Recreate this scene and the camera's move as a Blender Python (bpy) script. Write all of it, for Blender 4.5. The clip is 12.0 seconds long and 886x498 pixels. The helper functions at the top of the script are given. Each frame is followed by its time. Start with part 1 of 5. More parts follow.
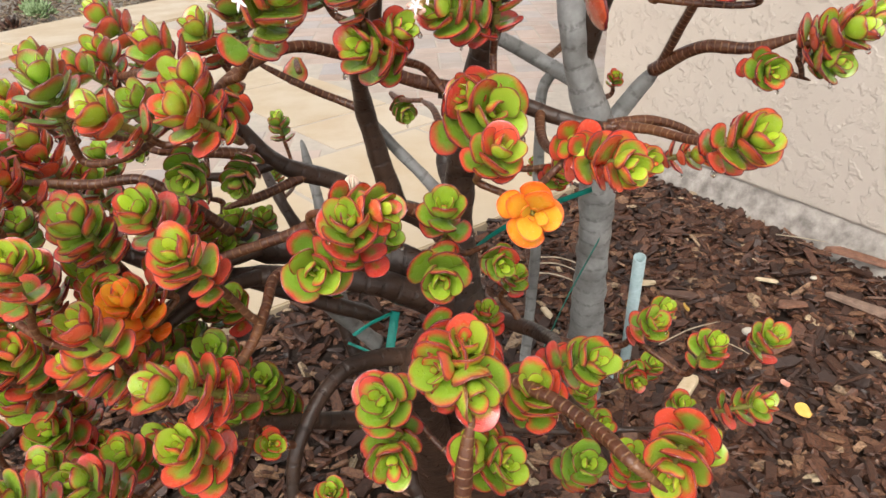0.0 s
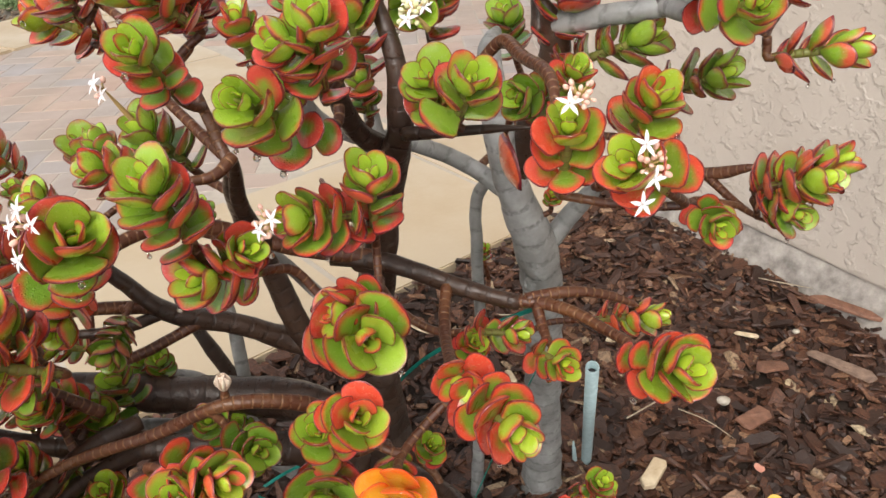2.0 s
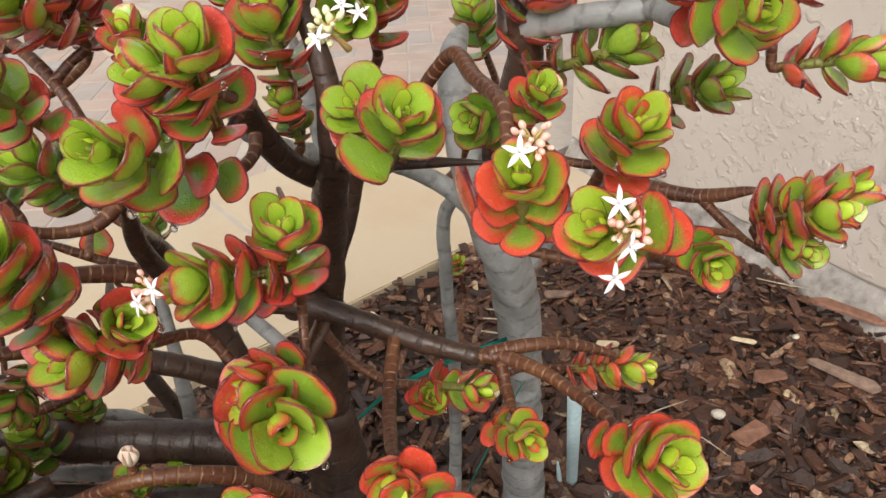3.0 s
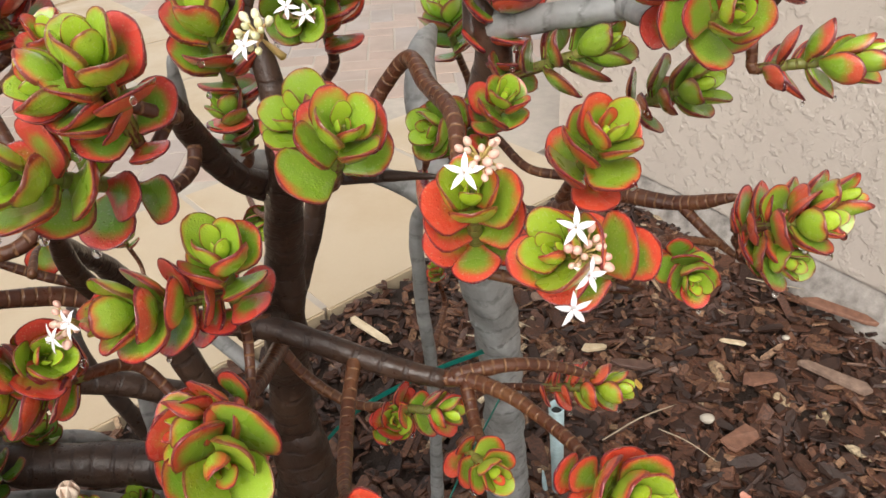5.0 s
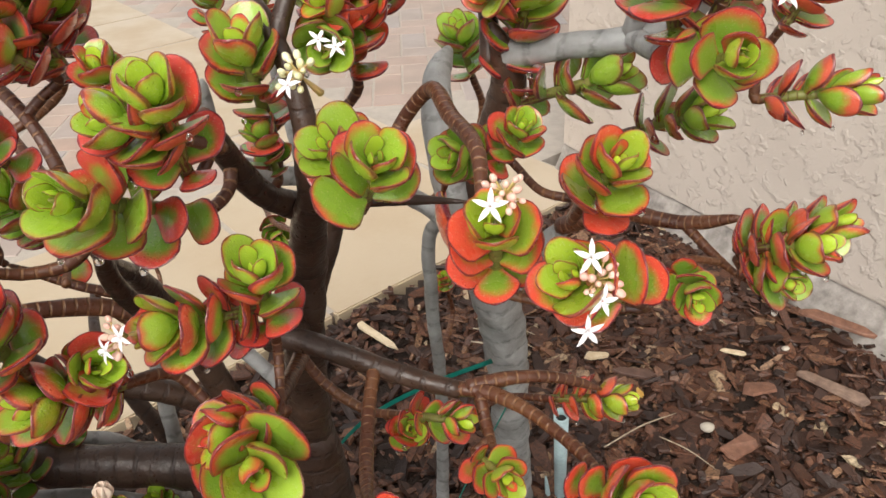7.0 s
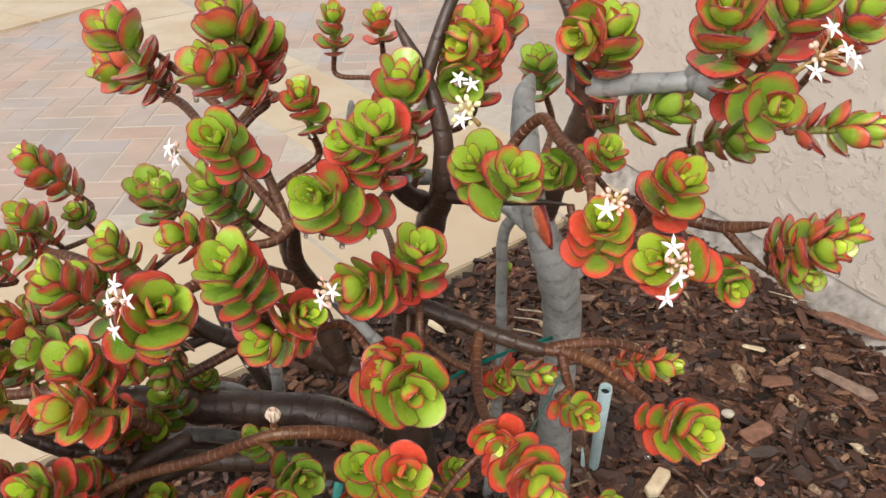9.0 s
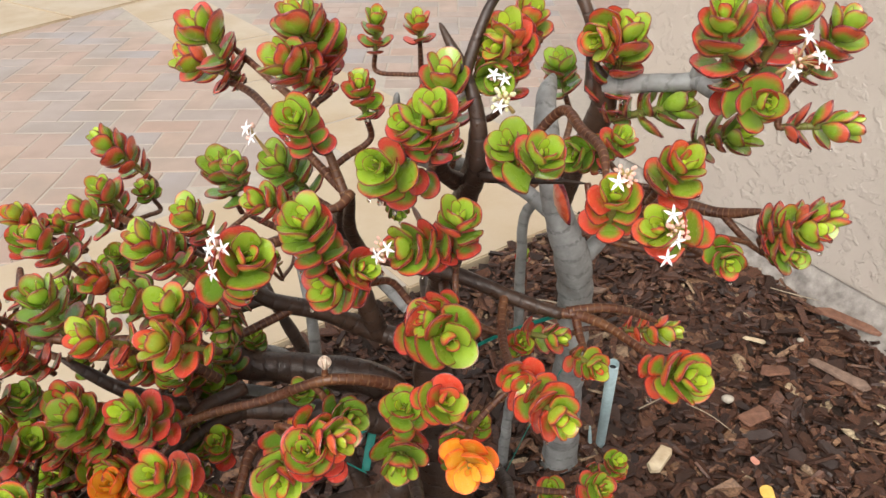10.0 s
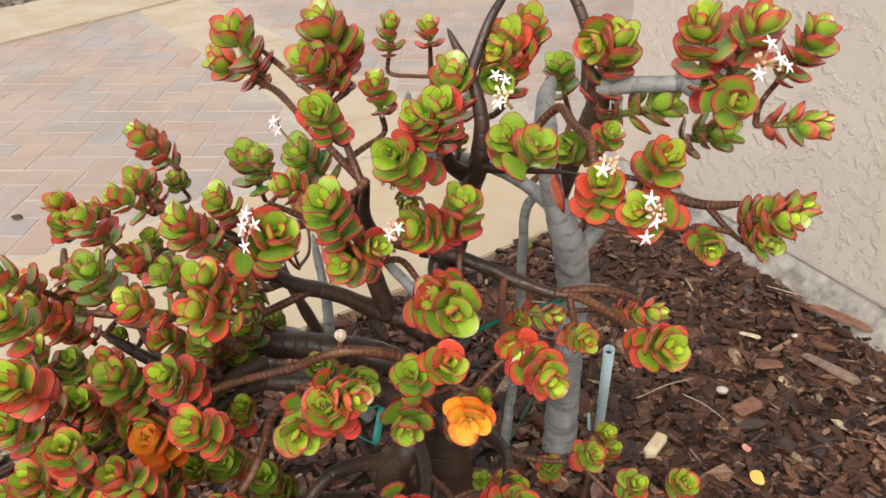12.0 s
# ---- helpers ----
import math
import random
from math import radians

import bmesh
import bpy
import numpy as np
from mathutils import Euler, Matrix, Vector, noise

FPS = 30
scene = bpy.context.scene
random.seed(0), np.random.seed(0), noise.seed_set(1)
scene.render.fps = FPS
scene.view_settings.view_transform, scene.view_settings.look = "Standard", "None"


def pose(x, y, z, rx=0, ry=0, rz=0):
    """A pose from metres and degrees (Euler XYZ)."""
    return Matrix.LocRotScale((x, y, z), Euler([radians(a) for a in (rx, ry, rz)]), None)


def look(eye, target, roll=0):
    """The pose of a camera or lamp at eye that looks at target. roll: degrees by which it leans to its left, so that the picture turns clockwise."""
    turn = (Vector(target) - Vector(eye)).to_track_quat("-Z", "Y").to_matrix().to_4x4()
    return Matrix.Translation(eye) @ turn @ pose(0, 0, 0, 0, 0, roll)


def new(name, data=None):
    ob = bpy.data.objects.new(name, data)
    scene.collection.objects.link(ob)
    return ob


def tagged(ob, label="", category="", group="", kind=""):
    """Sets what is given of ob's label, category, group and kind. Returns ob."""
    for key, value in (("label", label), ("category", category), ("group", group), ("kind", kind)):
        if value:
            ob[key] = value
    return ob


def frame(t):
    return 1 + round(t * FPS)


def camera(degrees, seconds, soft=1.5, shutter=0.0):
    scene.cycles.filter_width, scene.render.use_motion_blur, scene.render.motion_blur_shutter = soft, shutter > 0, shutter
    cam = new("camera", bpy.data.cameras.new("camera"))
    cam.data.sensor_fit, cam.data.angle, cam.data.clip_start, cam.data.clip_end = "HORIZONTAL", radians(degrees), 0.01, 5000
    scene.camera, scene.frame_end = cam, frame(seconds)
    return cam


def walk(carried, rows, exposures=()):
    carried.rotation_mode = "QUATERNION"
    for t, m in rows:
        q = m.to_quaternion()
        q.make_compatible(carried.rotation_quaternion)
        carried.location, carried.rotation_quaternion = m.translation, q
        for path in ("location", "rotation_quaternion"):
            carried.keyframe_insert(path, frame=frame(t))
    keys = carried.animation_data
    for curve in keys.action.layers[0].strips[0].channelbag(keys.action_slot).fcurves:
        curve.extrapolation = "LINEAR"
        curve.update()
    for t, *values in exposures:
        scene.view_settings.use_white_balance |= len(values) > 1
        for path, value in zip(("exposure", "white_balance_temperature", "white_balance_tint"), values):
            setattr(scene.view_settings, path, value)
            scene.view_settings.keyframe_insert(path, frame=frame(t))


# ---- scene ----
cam = camera(61.2, 12.0)
PATH = [
    (0, (0.014, 0.002, 0.892), (-0.025, 1.775, -0.033), -2.3),
    (0.5, (0.036, 0.03, 0.948), (0.001, 1.794, 0.007), -2.5),
    (1, (0.073, 0.078, 0.993), (0.034, 1.834, 0.036), -2.8),
    (1.5, (0.102, 0.12, 1.021), (0.055, 1.863, 0.042), -3.0),
    (2, (0.114, 0.185, 1.012), (0.062, 1.913, 0.007), -3.3),
    (2.5, (0.123, 0.249, 1.016), (0.07, 1.96, -0.017), -3.5),
    (3, (0.15, 0.291, 1.006), (0.102, 1.987, -0.052), -3.4),
    (5, (0.172, 0.326, 0.999), (0.139, 2.016, -0.069), -3.7),
    (5.5, (0.176, 0.325, 1.0), (0.145, 2.018, -0.065), -3.7),
    (6, (0.176, 0.325, 1.004), (0.147, 2.021, -0.056), -3.7),
    (6.5, (0.17, 0.322, 1.008), (0.139, 2.018, -0.051), -3.4),
    (7, (0.162, 0.308, 1.023), (0.126, 2.003, -0.039), -3.0),
    (9, (0.094, 0.175, 1.1), (0.014, 1.865, 0.032), -1.6),
    (9.5, (0.082, 0.123, 1.118), (-0.01, 1.814, 0.054), -1.0),
    (10, (0.075, 0.072, 1.128), (-0.029, 1.765, 0.069), -0.7),
    (10.5, (0.075, 0.023, 1.143), (-0.038, 1.718, 0.087), -0.4),
    (11, (0.077, 0.008, 1.141), (-0.045, 1.705, 0.089), -0.3),
    (11.5, (0.084, 0.002, 1.149), (-0.043, 1.699, 0.099), -0.4),
    (12, (0.084, -0.006, 1.149), (-0.046, 1.694, 0.102), -0.6),
]
walk(cam, [(t, look(eye, target, roll)) for t, eye, target, roll in PATH], exposures=[(0, 0.18), (1, 0.03), (2, -0.02), (5, -0.02), (7, 0.0), (9.5, 0.0), (12, 0.0)])

# ---- light ----
SUN_ELEVATION, SUN_ROTATION = radians(45), radians(195)
world = bpy.data.worlds.new("overcast_sky")
scene.world = world
world.use_nodes = True
wn = world.node_tree.nodes
sky = wn.new("ShaderNodeTexSky")
sky.sky_type = "NISHITA"
sky.sun_disc = False
sky.sun_elevation, sky.sun_rotation = SUN_ELEVATION, SUN_ROTATION
sky.dust_density = 4.0
soft_sky = wn.new("ShaderNodeHueSaturation")
soft_sky.inputs["Saturation"].default_value = 0.03
world.node_tree.links.new(sky.outputs[0], soft_sky.inputs["Color"])
world.node_tree.links.new(soft_sky.outputs[0], wn["Background"].inputs["Color"])
wn["Background"].inputs["Strength"].default_value = 0.215
sun = new("sun", bpy.data.lights.new("sun", "SUN"))
sun.data.energy, sun.data.angle, sun.data.color = 1.5, radians(36), (1.0, 0.92, 0.79)
sun.matrix_world = look((0, 0, 5), (0.30, 1.12, 5 - 1.15))


# ---- materials ----
def material(name, rough=0.6, spec=0.5):
    m = bpy.data.materials.new(name)
    m.use_nodes = True
    b = m.node_tree.nodes["Principled BSDF"]
    b.inputs["Roughness"].default_value = rough
    b.inputs["Specular IOR Level"].default_value = spec
    return m, m.node_tree.nodes, m.node_tree.links, b


def noise_node(nodes, links, scale, detail=4.0, vector=None, rough=0.6):
    n = nodes.new("ShaderNodeTexNoise")
    n.inputs["Scale"].default_value, n.inputs["Detail"].default_value = scale, detail
    n.inputs["Roughness"].default_value = rough
    if vector is not None:
        links.new(vector, n.inputs["Vector"])
    return n


def ramp(nodes, links, value, stops):
    r = nodes.new("ShaderNodeValToRGB")
    e = r.color_ramp.elements
    while len(e) < len(stops):
        e.new(0.5)
    for k, (p, c) in zip(e, stops):
        k.position, k.color = p, (*c, 1.0)
    links.new(value, r.inputs[0])
    return r.outputs[0]


def mix(nodes, links, factor, a, b, mode="MIX"):
    m = nodes.new("ShaderNodeMix")
    m.data_type, m.blend_type = "RGBA", mode
    for value, socket in ((factor, m.inputs[0]), (a, m.inputs[6]), (b, m.inputs[7])):
        if isinstance(value, (int, float)):
            socket.default_value = value
        elif isinstance(value, tuple):
            socket.default_value = (*value, 1.0)
        else:
            links.new(value, socket)
    return m.outputs[2]


def maths(nodes, links, op, a, b=0.0, c=0.0):
    m = nodes.new("ShaderNodeMath")
    m.operation = op
    for value, socket in zip((a, b, c), m.inputs):
        if isinstance(value, (int, float)):
            socket.default_value = value
        else:
            links.new(value, socket)
    return m.outputs[0]


def span(nodes, links, value, lo, hi, to_lo=0.0, to_hi=1.0):
    m = nodes.new("ShaderNodeMapRange")
    m.interpolation_type = "SMOOTHSTEP"
    links.new(value, m.inputs[0])
    for k, v in zip((1, 2, 3, 4), (lo, hi, to_lo, to_hi)):
        m.inputs[k].default_value = v
    return m.outputs[0]


def bump(nodes, links, bsdf, height, strength, distance=0.002):
    n = nodes.new("ShaderNodeBump")
    n.inputs["Strength"].default_value, n.inputs["Distance"].default_value = strength, distance
    links.new(height, n.inputs["Height"])
    links.new(n.outputs[0], bsdf.inputs["Normal"])


def place(nodes):
    return nodes.new("ShaderNodeTexCoord").outputs["Object"]


def world_place(nodes):
    return nodes.new("ShaderNodeNewGeometry").outputs["Position"]


def leaf_material(name, young, mature, blush, rim, red_amount):
    """Jade leaf: U runs 0 (upper middle) - 1 (rim) - 2 (middle of the underside), V is age * 2 + place along the leaf."""
    m, n, l, b = material(name, 0.3, 0.4)
    uv = n.new("ShaderNodeSeparateXYZ")
    l.new(n.new("ShaderNodeUVMap").outputs[0], uv.inputs[0])
    u, v = uv.outputs[0], uv.outputs[1]
    age = maths(n, l, "DIVIDE", maths(n, l, "FLOOR", maths(n, l, "DIVIDE", v, 2.0)), 3.0)
    along = maths(n, l, "MODULO", v, 2.0)
    edge = maths(n, l, "SUBTRACT", 1.0, maths(n, l, "ABSOLUTE", maths(n, l, "SUBTRACT", u, 1.0)))
    under = maths(n, l, "GREATER_THAN", u, 1.02)
    chance = n.new("ShaderNodeNewGeometry").outputs["Random Per Island"]
    chance2 = n.new("ShaderNodeObjectInfo").outputs["Random"]
    luck = maths(n, l, "FRACT", maths(n, l, "ADD", chance, chance2))
    pos = world_place(n)
    blotch = noise_node(n, l, 70.0, 3.0, pos).outputs[0]
    fine = noise_node(n, l, 900.0, 2.0, pos).outputs[0]
    green = mix(n, l, maths(n, l, "POWER", age, 0.7), young, mature)
    green = mix(n, l, maths(n, l, "MULTIPLY", luck, 0.30), green, (0.10, 0.21, 0.025))
    # flush of red: towards the rim and tip, stronger with age and below
    reach = maths(n, l, "ADD", maths(n, l, "MULTIPLY", maths(n, l, "POWER", age, 1.5), 0.62), maths(n, l, "MULTIPLY", maths(n, l, "POWER", luck, 3.0), 0.9))
    below = maths(n, l, "MULTIPLY", under, maths(n, l, "POWER", age, 1.5))
    reach = maths(n, l, "ADD", reach, maths(n, l, "MULTIPLY", below, 0.42))
    reach = maths(n, l, "MULTIPLY", reach, red_amount)
    level = maths(n, l, "ADD", maths(n, l, "MULTIPLY", maths(n, l, "POWER", edge, 1.35), 0.70), maths(n, l, "MULTIPLY", along, 0.16))
    level = maths(n, l, "ADD", level, maths(n, l, "MULTIPLY", maths(n, l, "MULTIPLY", maths(n, l, "POWER", along, 3.0), age), 0.26))
    level = maths(n, l, "ADD", level, maths(n, l, "MULTIPLY", maths(n, l, "SUBTRACT", blotch, 0.5), 0.75))
    level = maths(n, l, "ADD", level, maths(n, l, "MULTIPLY", reach, 0.66))
    level = maths(n, l, "ADD", level, maths(n, l, "MULTIPLY", maths(n, l, "MULTIPLY", below, along), 0.50))
    flush = span(n, l, level, 0.69, 1.22)
    warm = tuple(0.80 * p + 0.20 * q for p, q in zip(blush, (0.66, 0.24, 0.07)))
    colour = mix(n, l, flush, green, mix(n, l, under, blush, warm))
    rimline = span(n, l, maths(n, l, "ADD", edge, maths(n, l, "MULTIPLY", maths(n, l, "SUBTRACT", blotch, 0.5), 0.08)), 0.88, 0.955)
    colour = mix(n, l, maths(n, l, "MULTIPLY", rimline, maths(n, l, "ADD", 0.72, maths(n, l, "MULTIPLY", age, 0.25))), colour, rim)
    dots = span(n, l, fine, 0.60, 0.70)
    colour = mix(n, l, maths(n, l, "MULTIPLY", dots, 0.30), colour, (0.62, 0.58, 0.36))
    scar = span(n, l, noise_node(n, l, 320.0, 4.0, pos, 0.7).outputs[0], 0.62, 0.72)
    colour = mix(n, l, maths(n, l, "MULTIPLY", maths(n, l, "MULTIPLY", scar, age), 0.45), colour, (0.16, 0.05, 0.03))
    beads = n.new("ShaderNodeTexVoronoi")
    beads.inputs["Scale"].default_value = 330.0
    l.new(pos, beads.inputs["Vector"])
    bead = maths(n, l, "SUBTRACT", 1.0, span(n, l, beads.outputs["Distance"], 0.10, 0.30))
    bead = maths(n, l, "MULTIPLY", bead, span(n, l, noise_node(n, l, 60.0, 2.0, pos).outputs[0], 0.50, 0.62))
    l.new(colour, b.inputs["Base Color"])
    b.inputs["Subsurface Weight"].default_value = 0.35
    b.inputs["Subsurface Radius"].default_value = (0.6, 0.5, 0.15)
    b.inputs["Subsurface Scale"].default_value = 0.006
    b.inputs["Coat Weight"].default_value = 0.6
    b.inputs["Coat Roughness"].default_value = 0.13
    wet = noise_node(n, l, 45.0, 2.0, pos).outputs[0]
    l.new(span(n, l, wet, 0.4, 0.65, 0.24, 0.45), b.inputs["Roughness"])
    bump(n, l, b, maths(n, l, "ADD", maths(n, l, "ADD", fine, maths(n, l, "MULTIPLY", blotch, 3.0)), maths(n, l, "MULTIPLY", bead, 2.5)), 0.40, 0.0008)
    return m


LEAF_GREEN = leaf_material("leaf_green", (0.43, 0.59, 0.05), (0.135, 0.285, 0.028), (0.34, 0.075, 0.032), (0.11, 0.010, 0.018), 0.55)
LEAF_MIXED = leaf_material("leaf_red_edged", (0.44, 0.59, 0.045), (0.165, 0.315, 0.026), (0.58, 0.060, 0.042), (0.105, 0.007, 0.016), 0.94)
LEAF_RED = leaf_material("leaf_red_flushed", (0.46, 0.58, 0.04), (0.195, 0.315, 0.026), (0.66, 0.080, 0.042), (0.13, 0.007, 0.017), 1.2)
LEAF_ORANGE = leaf_material("leaf_orange", (0.80, 0.40, 0.03), (0.86, 0.31, 0.02), (0.84, 0.17, 0.02), (0.72, 0.09, 0.02), 1.0)


def bark_material(name, dark, mid, pale, ring_colour, ring_gap, wet, rings=0.5):
    """Bark of a succulent: V is the length along the limb in metres, ringed by old leaf scars."""
    m, n, l, b = material(name, 0.45)
    uv = n.new("ShaderNodeSeparateXYZ")
    l.new(n.new("ShaderNodeUVMap").outputs[0], uv.inputs[0])
    pos = world_place(n)
    broad = noise_node(n, l, 14.0, 4.0, pos).outputs[0]
    fine = noise_node(n, l, 160.0, 5.0, pos).outputs[0]
    colour = ramp(n, l, broad, [(0.3, dark), (0.52, mid), (0.72, pale)])
    colour = mix(n, l, maths(n, l, "MULTIPLY", fine, 0.55), colour, dark, "MIX")
    wobble = maths(n, l, "ADD", uv.outputs[1], maths(n, l, "MULTIPLY", broad, ring_gap * 1.2))
    saw = maths(n, l, "FRACT", maths(n, l, "DIVIDE", wobble, ring_gap))
    ring = maths(n, l, "SUBTRACT", 1.0, span(n, l, maths(n, l, "ABSOLUTE", maths(n, l, "SUBTRACT", saw, 0.5)), 0.05, 0.16))
    ring = maths(n, l, "MULTIPLY", ring, span(n, l, fine, 0.35, 0.6))
    colour = mix(n, l, maths(n, l, "MULTIPLY", ring, rings), colour, ring_colour)
    l.new(colour, b.inputs["Base Color"])
    l.new(span(n, l, fine, 0.3, 0.7, wet, wet + 0.25), b.inputs["Roughness"])
    bump(n, l, b, maths(n, l, "SUBTRACT", fine, maths(n, l, "MULTIPLY", ring, rings * 1.6)), 0.6, 0.0015)
    return m


BARK_DARK = bark_material("bark_wet_brown", (0.022, 0.012, 0.008), (0.052, 0.027, 0.017), (0.095, 0.052, 0.032), (0.012, 0.007, 0.006), 0.018, 0.26, 0.4)
BARK_TWIG = bark_material("bark_red_brown", (0.045, 0.014, 0.008), (0.11, 0.037, 0.016), (0.21, 0.09, 0.032), (0.34, 0.18, 0.08), 0.0075, 0.25, 0.5)
STEM = bark_material("young_green_stem", (0.11, 0.11, 0.022), (0.20, 0.20, 0.04), (0.30, 0.26, 0.07), (0.12, 0.06, 0.02), 0.006, 0.3)
BARK_GREY = bark_material("bark_grey", (0.16, 0.158, 0.15), (0.30, 0.30, 0.29), (0.50, 0.50, 0.49), (0.06, 0.058, 0.055), 0.027, 0.42, 0.42)


def plain_material(name, a, b_colour, scale, rough, bump_strength=0.3, spec=0.5, distance=0.001):
    m, n, l, b = material(name, rough, spec)
    pos = world_place(n)
    t = noise_node(n, l, scale, 5.0, pos).outputs[0]
    l.new(ramp(n, l, t, [(0.32, a), (0.68, b_colour)]), b.inputs["Base Color"])
    bump(n, l, b, noise_node(n, l, scale * 6, 4.0, pos).outputs[0], bump_strength, distance)
    return m


PETAL = plain_material("petal_white", (0.82, 0.80, 0.80), (0.86, 0.80, 0.83), 60, 0.5, 0.1)
BUD_PINK = plain_material("bud_pink", (0.72, 0.36, 0.30), (0.80, 0.58, 0.46), 90, 0.45, 0.1)
BUD_PALE = plain_material("bud_cream", (0.62, 0.62, 0.30), (0.80, 0.74, 0.52), 90, 0.45, 0.1)
STALK = plain_material("flower_stalk", (0.42, 0.34, 0.10), (0.55, 0.30, 0.16), 60, 0.45, 0.2)
TAPE = plain_material("green_tie_tape", (0.01, 0.36, 0.30), (0.03, 0.46, 0.39), 40, 0.35, 0.15)
STAKE = plain_material("stake_weathered_blue", (0.32, 0.44, 0.46), (0.46, 0.58, 0.60), 120, 0.5, 0.4)
# near-black colour for the shade down the stake's bore
BORE_SHADE = plain_material("stake_bore_shade", (0.02, 0.02, 0.02), (0.04, 0.035, 0.03), 60, 0.7)
STONE = plain_material("pale_stone", (0.33, 0.29, 0.23), (0.52, 0.46, 0.38), 50, 0.6, 0.5)
WOOD_PALE = plain_material("split_wood", (0.45, 0.33, 0.20), (0.66, 0.55, 0.38), 45, 0.6, 0.6)
BARK_CHIP_RED = plain_material("large_bark_chip", (0.13, 0.058, 0.036), (0.25, 0.12, 0.075), 70, 0.55, 0.7)
LEAF_DRY = plain_material("fallen_leaf_yellow", (0.62, 0.36, 0.06), (0.74, 0.48, 0.12), 60, 0.5, 0.3)
LEAF_BROWN = plain_material("fallen_leaf_dark", (0.05, 0.03, 0.02), (0.10, 0.06, 0.035), 60, 0.5, 0.3)
LEAF_BUD = plain_material("pale_young_leaf", (0.62, 0.42, 0.34), (0.74, 0.66, 0.52), 90, 0.4, 0.3)
BARK_CHIP_GREY = plain_material("weathered_bark_chip", (0.13, 0.08, 0.058), (0.25, 0.165, 0.12), 70, 0.6, 0.7)
BARK_CHIP_DARK = plain_material("dark_bark_chip", (0.06, 0.03, 0.022), (0.13, 0.07, 0.05), 40, 0.5, 0.7)
LEAF_PINK = plain_material("fallen_leaf_pink", (0.55, 0.22, 0.16), (0.66, 0.32, 0.24), 60, 0.45, 0.3)
LITTER = plain_material("dry_grass_stem", (0.26, 0.20, 0.14), (0.44, 0.37, 0.27), 45, 0.7, 0.4)
SEDUM = plain_material("ground_succulent", (0.09, 0.15, 0.05), (0.26, 0.34, 0.17), 55, 0.5, 0.3)


def water_material():
    m, n, l, b = material("rain_water", 0.02)
    b.inputs["Transmission Weight"].default_value = 1.0
    b.inputs["IOR"].default_value = 1.33
    return m


WATER = water_material()


def chip_material(name, stops, grain):
    m, n, l, b = material(name, 0.55, 0.4)
    luck = n.new("ShaderNodeNewGeometry").outputs["Random Per Island"]
    pos = world_place(n)
    colour = ramp(n, l, luck, stops)
    streak = noise_node(n, l, 190.0, 5.0, pos).outputs[0]
    patch = noise_node(n, l, 7.0, 3.0, pos).outputs[0]
    colour = mix(n, l, span(n, l, streak, 0.35, 0.7, 0.0, 0.75), colour, grain)
    l.new(mix(n, l, span(n, l, patch, 0.45, 0.7, 0.0, 0.35), colour, grain), b.inputs["Base Color"])
    l.new(span(n, l, noise_node(n, l, 25.0, 2.0, pos).outputs[0], 0.35, 0.65, 0.35, 0.6), b.inputs["Roughness"])
    bump(n, l, b, streak, 0.9, 0.002)
    return m


MULCH = chip_material("bark_mulch", [(0.0, (0.020, 0.010, 0.007)), (0.25, (0.048, 0.021, 0.0125)), (0.55, (0.094, 0.038, 0.021)), (0.78, (0.150, 0.063, 0.035)),
                                     (0.92, (0.22, 0.108, 0.060)), (0.975, (0.31, 0.176, 0.10)), (1.0, (0.50, 0.39, 0.25))], (0.022, 0.011, 0.008))
LITTER_MIX = chip_material("leaf_litter", [(0.0, (0.06, 0.04, 0.025)), (0.4, (0.16, 0.10, 0.06)), (0.8, (0.28, 0.20, 0.12)), (1.0, (0.42, 0.34, 0.22))], (0.06, 0.04, 0.03))
CRUMBS = plain_material("pale_crumbs", (0.16, 0.13, 0.10), (0.46, 0.41, 0.35), 60, 0.8, 0.4)
# Unseen ground; its pale tone is added to bounce light onto the leaves.
BOUNCE_GROUND = plain_material("pale_bounce_ground", (0.20, 0.178, 0.15), (0.29, 0.26, 0.22), 9, 0.7, 0.5, 0.4, 0.003)
SOIL = plain_material("dark_soil", (0.018, 0.012, 0.009), (0.05, 0.032, 0.024), 30, 0.8, 0.8, 0.3, 0.006)


def stucco_material():
    m, n, l, b = material("cream_stucco", 0.8, 0.3)
    pos = world_place(n)
    broad = noise_node(n, l, 2.2, 4.0, pos).outputs[0]
    patch = noise_node(n, l, 34.0, 5.0, pos, 0.55).outputs[0]
    grain = noise_node(n, l, 140.0, 4.0, pos).outputs[0]
    l.new(mix(n, l, maths(n, l, "MULTIPLY", patch, 0.5), ramp(n, l, broad, [(0.35, (0.455, 0.392, 0.338)), (0.7, (0.53, 0.462, 0.402))]), (0.488, 0.425, 0.366)), b.inputs["Base Color"])
    # skip-trowel finish: flat plateaus with torn edges
    lace = span(n, l, patch, 0.49, 0.64)
    height = maths(n, l, "ADD", maths(n, l, "MULTIPLY", lace, 0.85), maths(n, l, "MULTIPLY", grain, 0.45))
    bump(n, l, b, height, 0.75, 0.003)
    return m


STUCCO = stucco_material()
FOOTING = plain_material("concrete_footing", (0.17, 0.15, 0.135), (0.43, 0.385, 0.345), 26, 0.85, 0.8, 0.3, 0.003)


